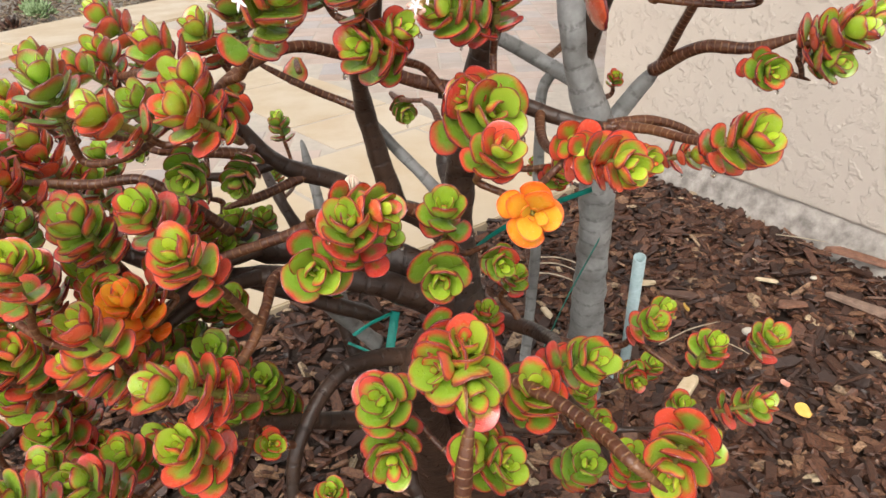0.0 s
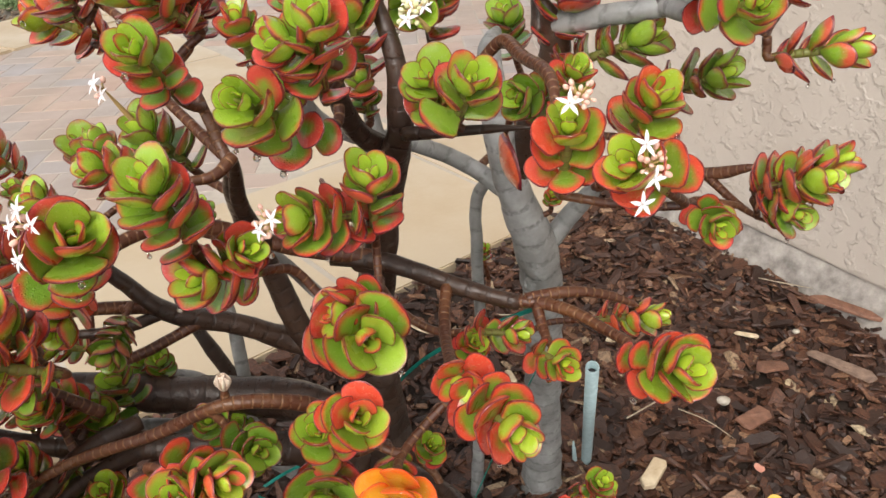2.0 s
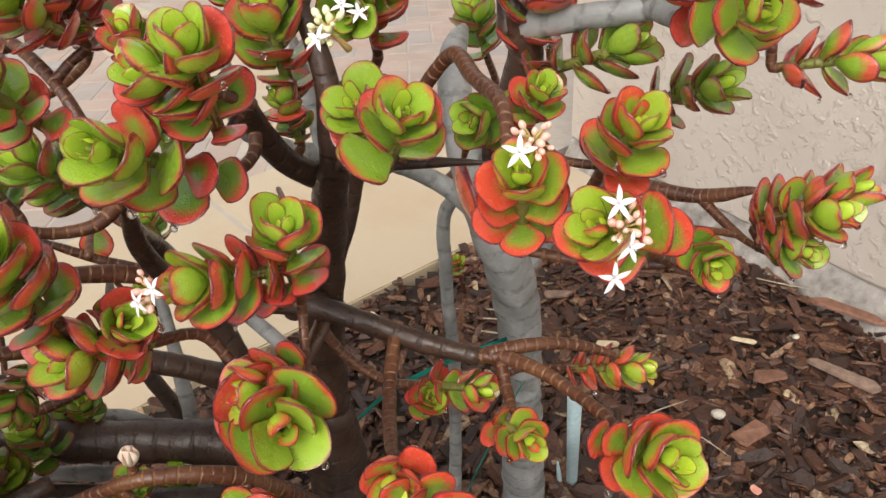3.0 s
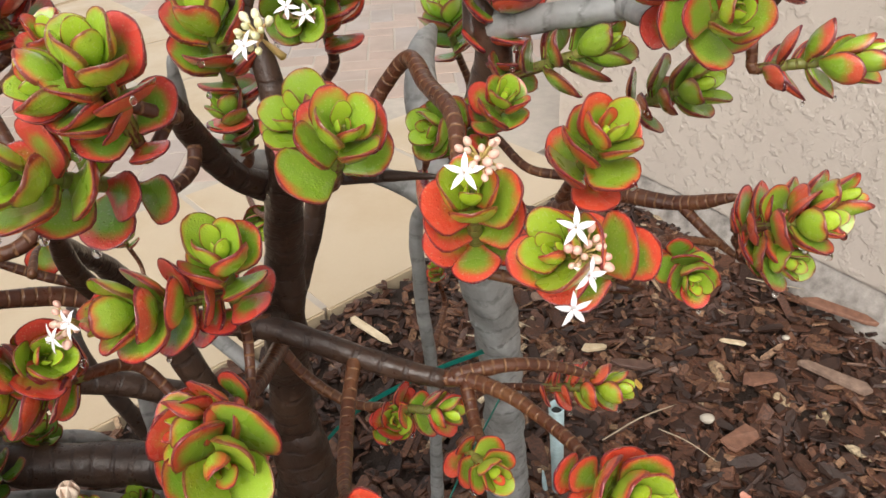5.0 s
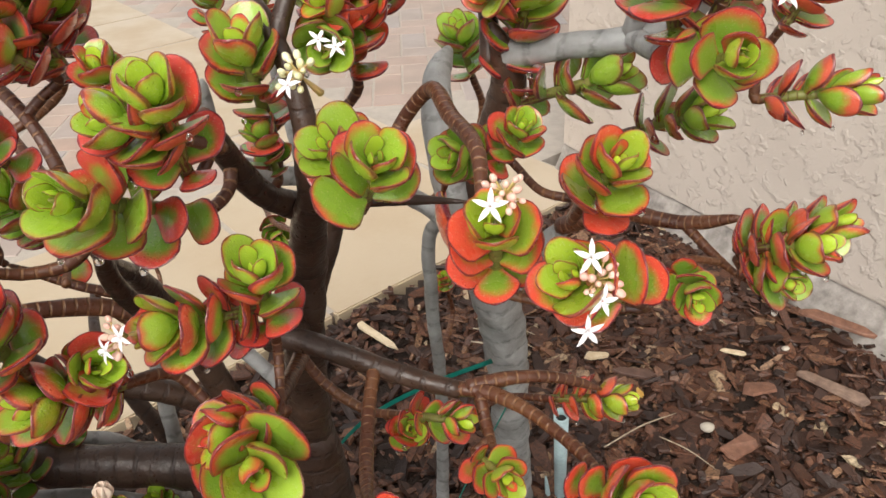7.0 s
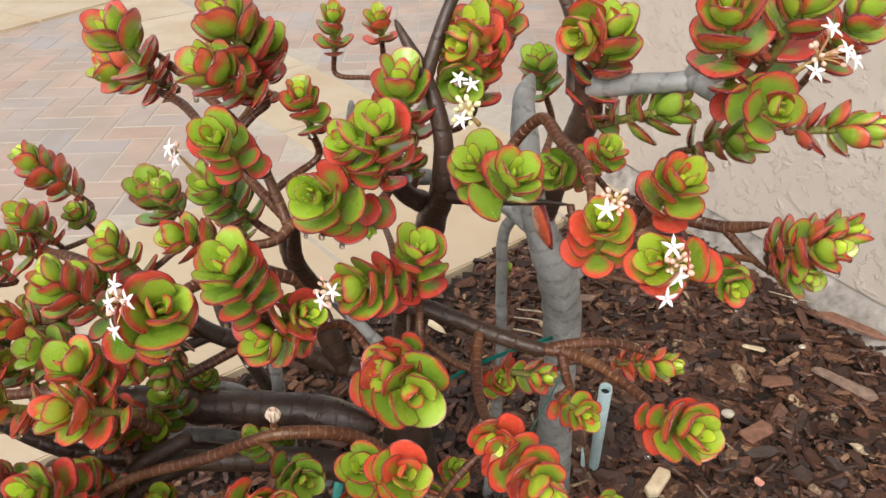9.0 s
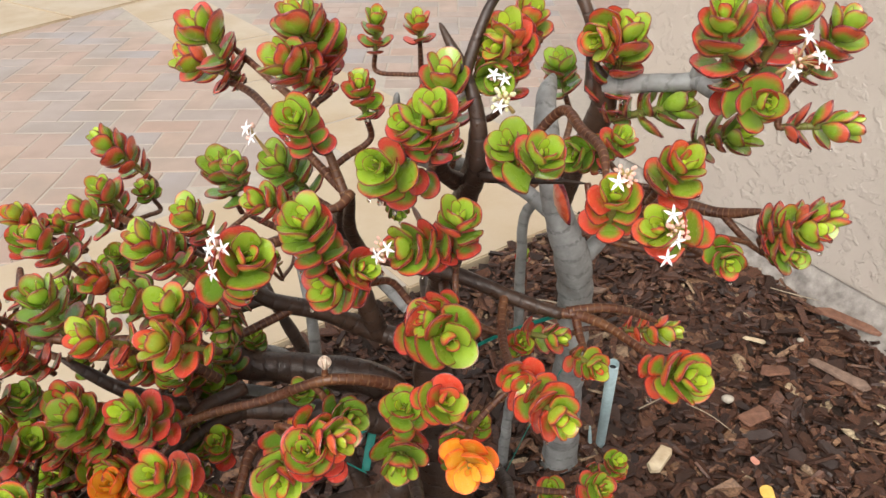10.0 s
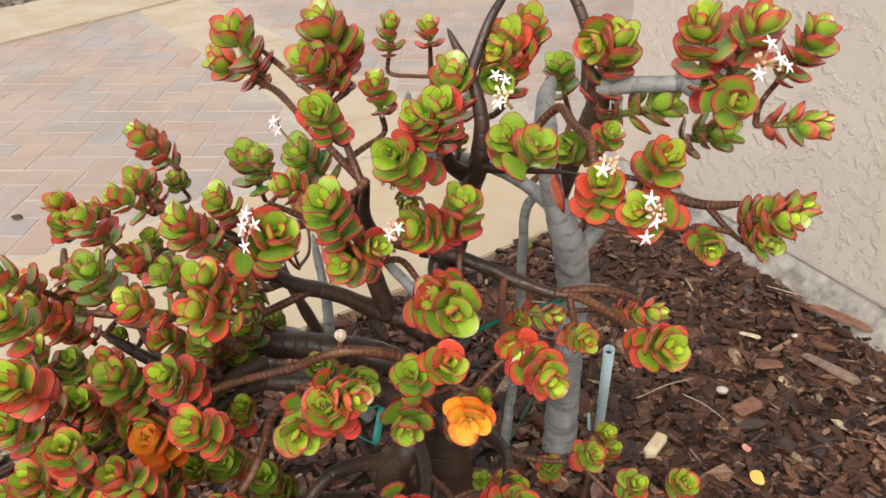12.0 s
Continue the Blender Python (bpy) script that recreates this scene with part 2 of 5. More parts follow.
def slab_material(name, a, b_colour, stain, odd=None):
    m, n, l, b = material(name, 0.5, 0.5)
    pos = world_place(n)
    luck = n.new("ShaderNodeObjectInfo").outputs["Random"]
    luck2 = n.new("ShaderNodeNewGeometry").outputs["Random Per Island"]
    luck = maths(n, l, "FRACT", maths(n, l, "ADD", luck, luck2))
    colour = mix(n, l, luck, a, b_colour) if odd is None else ramp(n, l, luck, odd)
    broad = noise_node(n, l, 3.0, 5.0, pos).outputs[0]
    grain = noise_node(n, l, 85.0, 5.0, pos).outputs[0]
    colour = mix(n, l, span(n, l, broad, 0.4, 0.72, 0.0, 0.65), colour, stain)
    colour = mix(n, l, maths(n, l, "MULTIPLY", grain, 0.25), colour, stain)
    l.new(colour, b.inputs["Base Color"])
    l.new(span(n, l, broad, 0.35, 0.65, 0.3, 0.6), b.inputs["Roughness"])
    bump(n, l, b, grain, 0.35, 0.0015)
    return m


SLAB = slab_material("cream_patio_slab", (0.49, 0.395, 0.275), (0.52, 0.425, 0.31), (0.43, 0.32, 0.205))
BRICK = slab_material("pink_brick_paver", (0.36, 0.235, 0.17), (0.37, 0.29, 0.235), (0.33, 0.275, 0.23), [(0.0, (0.43, 0.27, 0.20)), (0.3, (0.40, 0.30, 0.25)), (0.55, (0.45, 0.31, 0.235)), (0.8, (0.37, 0.305, 0.275)), (1.0, (0.33, 0.29, 0.285))])
MORTAR = plain_material("pale_mortar", (0.38, 0.33, 0.28), (0.46, 0.40, 0.34), 25, 0.8, 0.5)


# ---- mesh helpers ----
def mesh_object(name, verts, faces, mat, parent=None, uvs=None, smooth=True):
    me = bpy.data.meshes.new(name)
    me.from_pydata([tuple(v) for v in verts], [], faces)
    if uvs is not None:
        layer = me.uv_layers.new(name="UVMap")
        order = np.empty(len(me.loops), dtype=np.int32)
        me.loops.foreach_get("vertex_index", order)
        layer.data.foreach_set("uv", np.asarray(uvs, dtype=np.float32)[order].ravel())
    if smooth:
        me.polygons.foreach_set("use_smooth", [True] * len(me.polygons))
    me.materials.append(mat)
    ob = new(name, me)
    if parent is not None:
        ob.parent = parent
    return ob


def part(name, bm, mat, parent=None, label="", smooth=False):
    me = bpy.data.meshes.new(name)
    bm.to_mesh(me)
    bm.free()
    if smooth:
        me.polygons.foreach_set("use_smooth", [True] * len(me.polygons))
    me.materials.append(mat)
    ob = new(name, me)
    if parent is not None:
        ob.parent = parent
    return tagged(ob, label)


def smooth_path(points, step):
    """A smooth curve through (x, y, z, radius) points, sampled at about that step."""
    p = [np.array(q, float) for q in points]
    gap = [np.linalg.norm(b[:3] - a[:3]) + 1e-6 for a, b in zip(p, p[1:])]
    slope = [(p[1] - p[0]) / gap[0]]
    slope += [((p[i + 1] - p[i]) / gap[i] * gap[i - 1] + (p[i] - p[i - 1]) / gap[i - 1] * gap[i]) / (gap[i] + gap[i - 1]) for i in range(1, len(p) - 1)]
    slope.append((p[-1] - p[-2]) / gap[-1])
    out = []
    for i, g in enumerate(gap):
        count = max(2, int(g / step))
        for k in range(count):
            t = k / count
            out.append((2 * t ** 3 - 3 * t ** 2 + 1) * p[i] + (t ** 3 - 2 * t ** 2 + t) * g * slope[i]
                       + (3 * t ** 2 - 2 * t ** 3) * p[i + 1] + (t ** 3 - t ** 2) * g * slope[i + 1])
    out.append(p[-1])
    return out


def tube(points, sides=10, step=0.008, lump=0.06, ring_gap=0.014, seed=0, ridge=0.0, blunt=False):
    """A limb's vertices, faces and uv: round, knotted, ringed where leaves once stood."""
    path = smooth_path(points, step)
    verts, faces, uvs = [], [], []
    normal = None
    length = 0.0
    for i, q in enumerate(path):
        a, b = path[max(0, i - 1)][:3], path[min(len(path) - 1, i + 1)][:3]
        t = (b - a) / (np.linalg.norm(b - a) + 1e-9)
        if normal is None:
            normal = np.cross(t, (0.3, 0.9, 0.2))
        normal = normal - t * normal.dot(t)
        normal /= np.linalg.norm(normal) + 1e-9
        side = np.cross(t, normal)
        if i:
            length += np.linalg.norm(q[:3] - path[i - 1][:3])
        phase = (length / ring_gap) % 1.0
        swell = 1.0 + ridge * math.exp(-((phase - 0.5) / 0.2) ** 2)
        close = 1.0 if blunt else min(1.0, 0.25 + 0.75 * math.sqrt((len(path) - 1 - i) / 6))
        for k in range(sides):
            ang = 2 * math.pi * k / sides
            c, sn = math.cos(ang), math.sin(ang)
            r = q[3] * swell * close * (1 + lump * noise.noise(Vector((q[0] * 35 + seed + 1.3 * c, q[1] * 35 + 1.3 * sn, q[2] * 35))))
            verts.append(q[:3] + r * (c * normal + sn * side))
            uvs.append((k / sides, length))
    for i in range(len(path) - 1):
        for k in range(sides):
            a, b = i * sides + k, i * sides + (k + 1) % sides
            faces.append((a, b, b + sides, a + sides))
    verts += [path[0][:3], path[-1][:3]]
    uvs += [(0, 0), (0, length)]
    n = len(verts)
    faces += [((k + 1) % sides, k, n - 2) for k in range(sides)]
    base = (len(path) - 1) * sides
    faces += [(base + k, base + (k + 1) % sides, n - 1) for k in range(sides)]
    return verts, faces, uvs, path


# ---- jade leaves ----
RING = [0, 10, 24, 48, 90, 132, 156, 170, 180, 190, 206, 232, 270, 308, 334, 350]
ALONG = [0.0, 0.10, 0.24, 0.40, 0.56, 0.70, 0.81, 0.90, 0.96, 0.99]


def leaf_shape(age, variant):
    """Vertices, faces and uv of one thick spoon-shaped leaf of length 1 along +Y, its nearly flat upper face to +Z."""
    rnd = random.Random(age * 10 + variant)
    broad = (0.35, 0.45, 0.50, 0.51)[age] * rnd.uniform(0.90, 1.08)
    belly = (0.16, 0.18, 0.18, 0.175)[age] * rnd.uniform(0.88, 1.12)
    cup = (0.18, 0.18, 0.14, 0.10)[age] * rnd.uniform(0.5, 1.3)
    curl = (0.10, 0.13, 0.12, 0.07)[age] + rnd.uniform(-0.05, 0.05)
    skew, wave = rnd.uniform(-0.06, 0.06), rnd.uniform(-0.02, 0.02)
    full = rnd.uniform(2.7, 3.6)
    verts, faces, uvs = [], [], []
    for u in ALONG:
        w = broad * (0.30 + 0.70 * math.sin(min(1.0, u / 0.66) * math.pi / 2) ** 1.25) * math.sqrt(max(0.0, 1 - u ** full)) / 0.90
        w = max(w, 0.02)
        end = math.sqrt(max(0.04, 1 - u ** 4))
        low = belly * (0.55 + 0.45 * math.sin(math.pi * min(1.0, u * 1.15))) * (0.30 + 0.70 * end)
        high = 0.045 * (1 - u) + 0.022 * end
        for deg in RING:
            c, s = math.cos(radians(deg)), math.sin(radians(deg))
            x = w * c
            if s >= 0:
                z = high * (1 - abs(c) ** 5) ** 0.7 if abs(c) < 1 else 0.0
            else:
                z = -low * (1 - abs(c) ** 3.4) ** 0.52 if abs(c) < 1 else 0.0
            z += curl * u * u + cup * (x / broad) ** 2 * u + wave * math.sin(4 * u + 2 * c)
            verts.append((x + skew * u * u, u, z))
            out = min(w - abs(x), (1.0 - u) * 0.8)
            e = 1 - min(1.0, max(0.0, out) / 0.34)
            if deg in (0, 180):
                e = 1.0 if u > 0.1 else 0.5
            uvs.append((e if s >= -0.01 else 2 - e, age * 2 + u * 0.98))
    k = len(RING)
    for i in range(len(ALONG) - 1):
        for j in range(k):
            a, b = i * k + j, i * k + (j + 1) % k
            faces.append((a, b, b + k, a + k))
    tip = len(verts)
    verts.append((skew, 1.0, curl + wave * math.sin(4)))
    uvs.append((1.0, age * 2 + 0.98))
    base = (len(ALONG) - 1) * k
    faces += [(base + j, base + (j + 1) % k, tip) for j in range(k)]
    return np.array(verts), faces, np.array(uvs)


LEAVES = {(age, variant): leaf_shape(age, variant) for age in range(4) for variant in range(4)}
LEAF_MESHES = {}


def leaf_mesh(age, variant, mat):
    key = (age, variant, mat.name)
    if key not in LEAF_MESHES:
        v, f, uv = LEAVES[age, variant]
        ob = mesh_object("leaf", v, f, mat, uvs=uv)
        LEAF_MESHES[key] = ob.data
        bpy.data.objects.remove(ob)
    return LEAF_MESHES[key]


def frame_of(axis):
    a = np.array(axis, float)
    a /= np.linalg.norm(a)
    e1 = np.cross(a, (0.0, 0.0, 1.0) if abs(a[2]) < 0.95 else (1.0, 0.0, 0.0))
    e1 /= np.linalg.norm(e1)
    return a, e1, np.cross(a, e1)


NODES = []
RND = random.Random(7)
OPEN = [5, 17, 30, 42, 51, 58, 63, 67, 70, 73, 76, 78]
SIZE = [0.30, 0.60, 0.84, 0.96, 1.0, 1.0, 0.97, 0.93, 0.90, 0.87, 0.84, 0.80]
SINK = [0.0, 0.07, 0.18, 0.34, 0.55, 0.80, 1.07, 1.35, 1.63, 1.91, 2.19, 2.47]


def limb(name, points, mat, parent, sides=14, label="", ring_gap=0.018, blunt=False):
    slim = 0.96 if name == "trunk" else 0.80 if mat is BARK_GREY else 0.70
    points = [(x, y, z, r * slim) for x, y, z, r in points]
    v, f, uv, path = tube(points, sides, 0.005, 0.16, ring_gap, len(NODES) * 0.37, 0.008 if name == "trunk" else 0.022, blunt)
    ob = mesh_object(name, v, f, mat, parent, uv)
    NODES.extend((q[:3], q[3], parent) for q in path)
    return tagged(ob, label)


def pick_leaf_material(tone):
    if tone > 1.15:
        return LEAF_ORANGE
    t = tone + RND.uniform(-0.08, 0.08)
    return LEAF_GREEN if t < 0.33 else LEAF_MIXED if t < 0.72 else LEAF_RED


SHOOTS, DROPS = [], []


def shoot(tip, axis, size, pairs, tone, stretch=1.0, splay=0.0, spin=None, lean=1.0):
    """Notes one stem tip: where it ends, which way it points, its longest leaf, pairs of leaves and redness."""
    a, e1, e2 = frame_of(axis)
    size, pairs = size * 0.71, min(pairs + 4, 11)
    tight = RND.uniform(0.95, 1.2) * stretch
    sink = [SINK[i] * tight for i in range(pairs)]
    if stretch > 1.12:
        sink = [sink[-1] * (i / (pairs - 1)) ** 1.25 for i in range(pairs)]
    foot = np.array(tip) - a * (sink[-1] + 0.34) * size
    SHOOTS.append((np.array(tip), (a, e1, e2), size, pairs, tone, sink, foot, splay, spin, lean))


def twig_cost(foot, a, spots):
    d = spots - foot
    dist = np.linalg.norm(d, axis=1) + 1e-6
    return dist * (1.0 + 0.6 * np.maximum(-0.5, d @ a / dist)) + 0.5 * np.maximum(0.0, d[:, 2]), dist


def grow_shoots():
    """Joins every stem tip to the wood, the nearest first, so that twigs branch from twigs."""
    spots = np.array([q for q, _, _ in NODES])
    girth = [r for _, r, _ in NODES]
    owner = [o for _, _, o in NODES]
    best = []
    for k, sh in enumerate(SHOOTS):
        cost, _ = twig_cost(sh[6], sh[1][0], spots)
        i = int(np.argmin(cost))
        best.append([cost[i], i])
    left = set(range(len(SHOOTS)))
    while left:
        k = min(left, key=lambda j: best[j][0])
        left.remove(k)
        i = best[k][1]
        path = grow(SHOOTS[k], spots[i], girth[i], owner[i])
        fresh = np.array([q[:3] for q in path])
        at = len(spots)
        spots = np.concatenate([spots, fresh])
        girth += [q[3] for q in path]
        owner += [owner[i]] * len(path)
        for j in left:
            cost, _ = twig_cost(SHOOTS[j][6], SHOOTS[j][1][0], fresh)
            m = int(np.argmin(cost))
            if cost[m] < best[j][0]:
                best[j] = [cost[m], at + m]


def grow(noted, q, r_limb, plant):
    """Builds the twig and the crossed pairs of leaves of one stem tip; returns the twig's path below the leaves."""
    tip, (a, e1, e2), size, pairs, tone, sink, foot, splay, spin, lean = noted
    mat = pick_leaf_material(tone)
    dist = np.linalg.norm(foot - q)
    r_tip = 0.075 * size + 0.0014
    thick = max(0.0030, min(r_limb * 0.8, 0.0036 + 0.008 * dist))
    bend = foot - a * min(0.05, 0.38 * dist)
    mid = 0.45 * bend + 0.55 * q + np.array([RND.uniform(-1, 1), RND.uniform(-1, 1), RND.uniform(-1.2, 0.2)]) * 0.08 * dist
    pts = [(*q, thick * 1.1), (*mid, thick), (*bend, 0.5 * (thick + r_tip)), (*foot, r_tip), (*(tip - a * 0.25 * size), r_tip * 0.6)]
    v, f, uv, path = tube(pts, 8, 0.0025, 0.10, 0.008, q[0] * 40, 0.07)
    stem = mesh_object("shoot", v, f, BARK_TWIG, plant, uv)
    green = [(*(foot - a * 0.10 * size), r_tip * 0.98), (*(0.5 * foot + 0.5 * tip), r_tip * 1.04), (*(tip - a * 0.16 * size), r_tip * 0.7)]
    v, f, uv, _ = tube(green, 8, 0.003, 0.08, 0.006, q[0] * 40, 0.06)
    mesh_object("stem", v, f, STEM, stem, uv)
    spin = RND.uniform(0, 90) if spin is None else spin
    for i in range(pairs):
        for half in (0, 180):
            if i >= 5 and RND.random() < 0.13:
                continue
            turn = radians(spin + 90 * i + half + RND.uniform(-6, 6))
            tilt = radians(OPEN[i] + splay + RND.uniform(-6, 6) * (1.5 if i > 4 else 1.0))
            r = math.cos(turn) * e1 + math.sin(turn) * e2
            d = math.cos(tilt) * a + math.sin(tilt) * r
            nrm = math.sin(tilt) * a - math.cos(tilt) * r
            if i >= 3:
                nrm = nrm + RND.uniform(-0.2, 0.2) * np.cross(d, nrm)
                nrm /= np.linalg.norm(nrm)
            side = np.cross(d, nrm) * lean
            grown = size * SIZE[i] * RND.uniform(0.88, 1.1)
            if i == 0 and half:
                grown *= RND.uniform(0.7, 1.0)
            root = tip - a * (sink[i] + 0.30) * size + r * r_tip * 0.7
            age = 0 if i <= 1 else 1 if i <= 3 else 2 if i <= 6 else 3
            variant = RND.randrange(4)
            m = Matrix(((side[0] * grown, d[0] * grown, nrm[0] * grown, root[0]), (side[1] * grown, d[1] * grown, nrm[1] * grown, root[1]),
                        (side[2] * grown, d[2] * grown, nrm[2] * grown, root[2]), (0, 0, 0, 1)))
            ob = new("leaf", leaf_mesh(age, variant, mat))
            ob.parent = stem
            ob.matrix_basis = m
            if i >= 3 and d[2] < 0.25 and RND.random() < 0.24:
                DROPS.append((root + d * grown * 0.98 + nrm * grown * (0.13 if age == 2 else 0.05) - np.array([0, 0, 0.0026]), stem))
    keep = [p for p in path if (p[:3] - foot) @ a < 0.0]
    return keep or path[:2]


def blob(bm, centre, radii, seg=8, rings=6, turn=None):
    m = Matrix.Translation(centre) @ (turn if turn is not None else Matrix.Identity(4)) @ Matrix.Diagonal((*radii, 1))
    return bmesh.ops.create_uvsphere(bm, u_segments=seg, v_segments=rings, radius=1.0, matrix=m)["verts"]


# ---- ground, patio, wall ----
W_DIR, V_DIR, ORIGIN = Vector((0.64, -0.77, 0)).normalized(), Vector((0.77, 0.64, 0)).normalized(), Vector((-1.45, 3.69, 0))
CORNER, WALL_DIR, WALL_OUT = Vector((0.493, 2.352, 0)), Vector((0.5225, -0.8526, 0)), Vector((0.8526, 0.5225, 0))
PATIO_TOP = 0.022
EDGE_W = 2.43


def patio(s, w, z=0.0):
    p = ORIGIN + V_DIR * s + W_DIR * w
    return Vector((p.x, p.y, z))


def sw(x, y):
    p = Vector((x, y, 0)) - ORIGIN
    return p.dot(V_DIR), p.dot(W_DIR)


def in_bed(x, y):
    s, w = sw(x, y)
    d = (Vector((x, y, 0)) - CORNER).dot(WALL_OUT)
    return w > EDGE_W + 0.01 and d < 0.012


def prism(bm, outline, z0, z1):
    low = [bm.verts.new((x, y, z0)) for x, y in outline]
    high = [bm.verts.new((x, y, z1)) for x, y in outline]
    n = len(outline)
    for i in range(n):
        bm.faces.new((low[i], low[(i + 1) % n], high[(i + 1) % n], high[i]))
    bm.faces.new(high)
    bm.faces.new(low[::-1])


def box_along(origin, along, out, length, depth, z0, z1, bevel=0.0):
    bm = bmesh.new()
    c = [origin, origin + along * length, origin + along * length + out * depth, origin + out * depth]
    prism(bm, [(p.x, p.y) for p in c], z0, z1)
    bmesh.ops.recalc_face_normals(bm, faces=bm.faces)
    if bevel:
        bmesh.ops.bevel(bm, geom=list(bm.edges), offset=bevel, segments=2, affect="EDGES")
    return bm


def build_ground():
    # ground sheet out of view, acting as a pale reflector under the foliage
    bm = bmesh.new()
    bmesh.ops.create_grid(bm, x_segments=8, y_segments=8, size=60)
    for v in bm.verts:
        v.co.z = -0.04
    tagged(part("ground", bm, BOUNCE_GROUND), "unseen ground round the planting bed, kept pale to bounce light upwards", "ground", kind="structure")
    n = 90
    verts, faces = [], []
    for j in range(n + 1):
        for i in range(n + 1):
            x, y = -1.1 + 2.5 * i / n, 0.2 + 2.3 * j / n
            verts.append((x, y, bed_height(x, y) - 0.012))
    for j in range(n):
        for i in range(n):
            x, y = -1.1 + 2.5 * (i + 0.5) / n, 0.2 + 2.3 * (j + 0.5) / n
            if in_bed(x, y):
                a = j * (n + 1) + i
                faces.append((a, a + 1, a + n + 2, a + n + 1))
    tagged(mesh_object("garden_bed", verts, faces, SOIL), "dark soil of the planting bed", "garden bed", kind="structure")


def bed_height(x, y):
    d = (Vector((x, y, 0)) - CORNER).dot(WALL_OUT)
    heap = 0.012 * math.exp(-((d + 0.02) / 0.16) ** 2)
    heap += 0.016 * math.exp(-((sw(x, y)[1] - EDGE_W) / 0.10) ** 2)
    return 0.014 * noise.noise(Vector((x * 3.1, y * 3.1, 0.0))) + 0.006 * noise.noise(Vector((x * 11, y * 11, 4.0))) + heap


def chip_points(rnd, length, width, thick):
    """Twelve corners of a split bark chip: a ragged six-sided plate, thinner at one end."""
    out = []
    for ang, along in ((0, 1), (50, 0.75), (130, -0.7), (180, -1), (230, -0.75), (310, 0.7)):
        x = length * 0.5 * along * rnd.uniform(0.8, 1.1)
        y = width * 0.5 * math.sin(radians(ang)) * rnd.uniform(0.7, 1.35) + rnd.uniform(-0.1, 0.1) * width
        out.append((x, y))
    bow = rnd.uniform(-0.15, 0.25) * width
    low = [(x, y, -0.5 * thick + bow * (2 * y / width) ** 2) for x, y in out]
    high = [(x * 0.94, y * 0.9, thick * rnd.uniform(0.25, 0.6) + bow * (2 * y / width) ** 2) for x, y in out]
    return np.array(low + high)


CHIP_FACES = [(0, 1, 7, 6), (1, 2, 8, 7), (2, 3, 9, 8), (3, 4, 10, 9), (4, 5, 11, 10), (5, 0, 6, 11), (6, 7, 8, 11), (8, 9, 10, 11), (3, 2, 1, 0), (5, 4, 3, 0)]


def chip_field(name, seed, areas, allowed, height, mat, label, category):
    """Loose chips strewn over rectangles of ground: long splinters, broken plates and crumbs."""
    rnd = random.Random(seed)
    shapes = []
    for k in range(90):
        if k < 30:
            long, aspect, thick = rnd.uniform(0.032, 0.074), rnd.uniform(0.26, 0.52), rnd.uniform(0.003, 0.006)
        elif k < 62:
            long, aspect, thick = rnd.uniform(0.018, 0.034), rnd.uniform(0.30, 0.65), rnd.uniform(0.002, 0.005)
        else:
            long, aspect, thick = rnd.uniform(0.008, 0.018), rnd.uniform(0.25, 0.7), rnd.uniform(0.0015, 0.004)
        shapes.append(chip_points(rnd, long, long * aspect, thick))
    verts, faces, count = [], [], 0
    for x0, x1, y0, y1, number in areas:
        for _ in range(number):
            x, y = rnd.uniform(x0, x1), rnd.uniform(y0, y1)
            if not allowed(x, y):
                continue
            turn = Euler((rnd.gauss(0, 0.34), rnd.gauss(0, 0.30), rnd.uniform(0, 6.283))).to_matrix()
            p = shapes[rnd.randrange(90)] @ np.array(turn).T * rnd.uniform(0.8, 1.2)
            p = p + np.array((x, y, height(x, y) + rnd.uniform(-0.007, 0.008)))
            verts.append(p)
            faces += [tuple(k + count for k in f) for f in CHIP_FACES]
            count += 12
    ob = mesh_object(name, np.concatenate(verts), faces, mat, smooth=False)
    return tagged(ob, label, category, kind="stuff")


def build_mulch():
    chip_field("bark_mulch", 3, ((0.1, 1.35, 0.75, 2.3, 15500), (-0.9, 0.1, 0.55, 1.75, 5200)), in_bed, bed_height, MULCH,
               "wet red-brown bark chips covering the bed", "mulch")


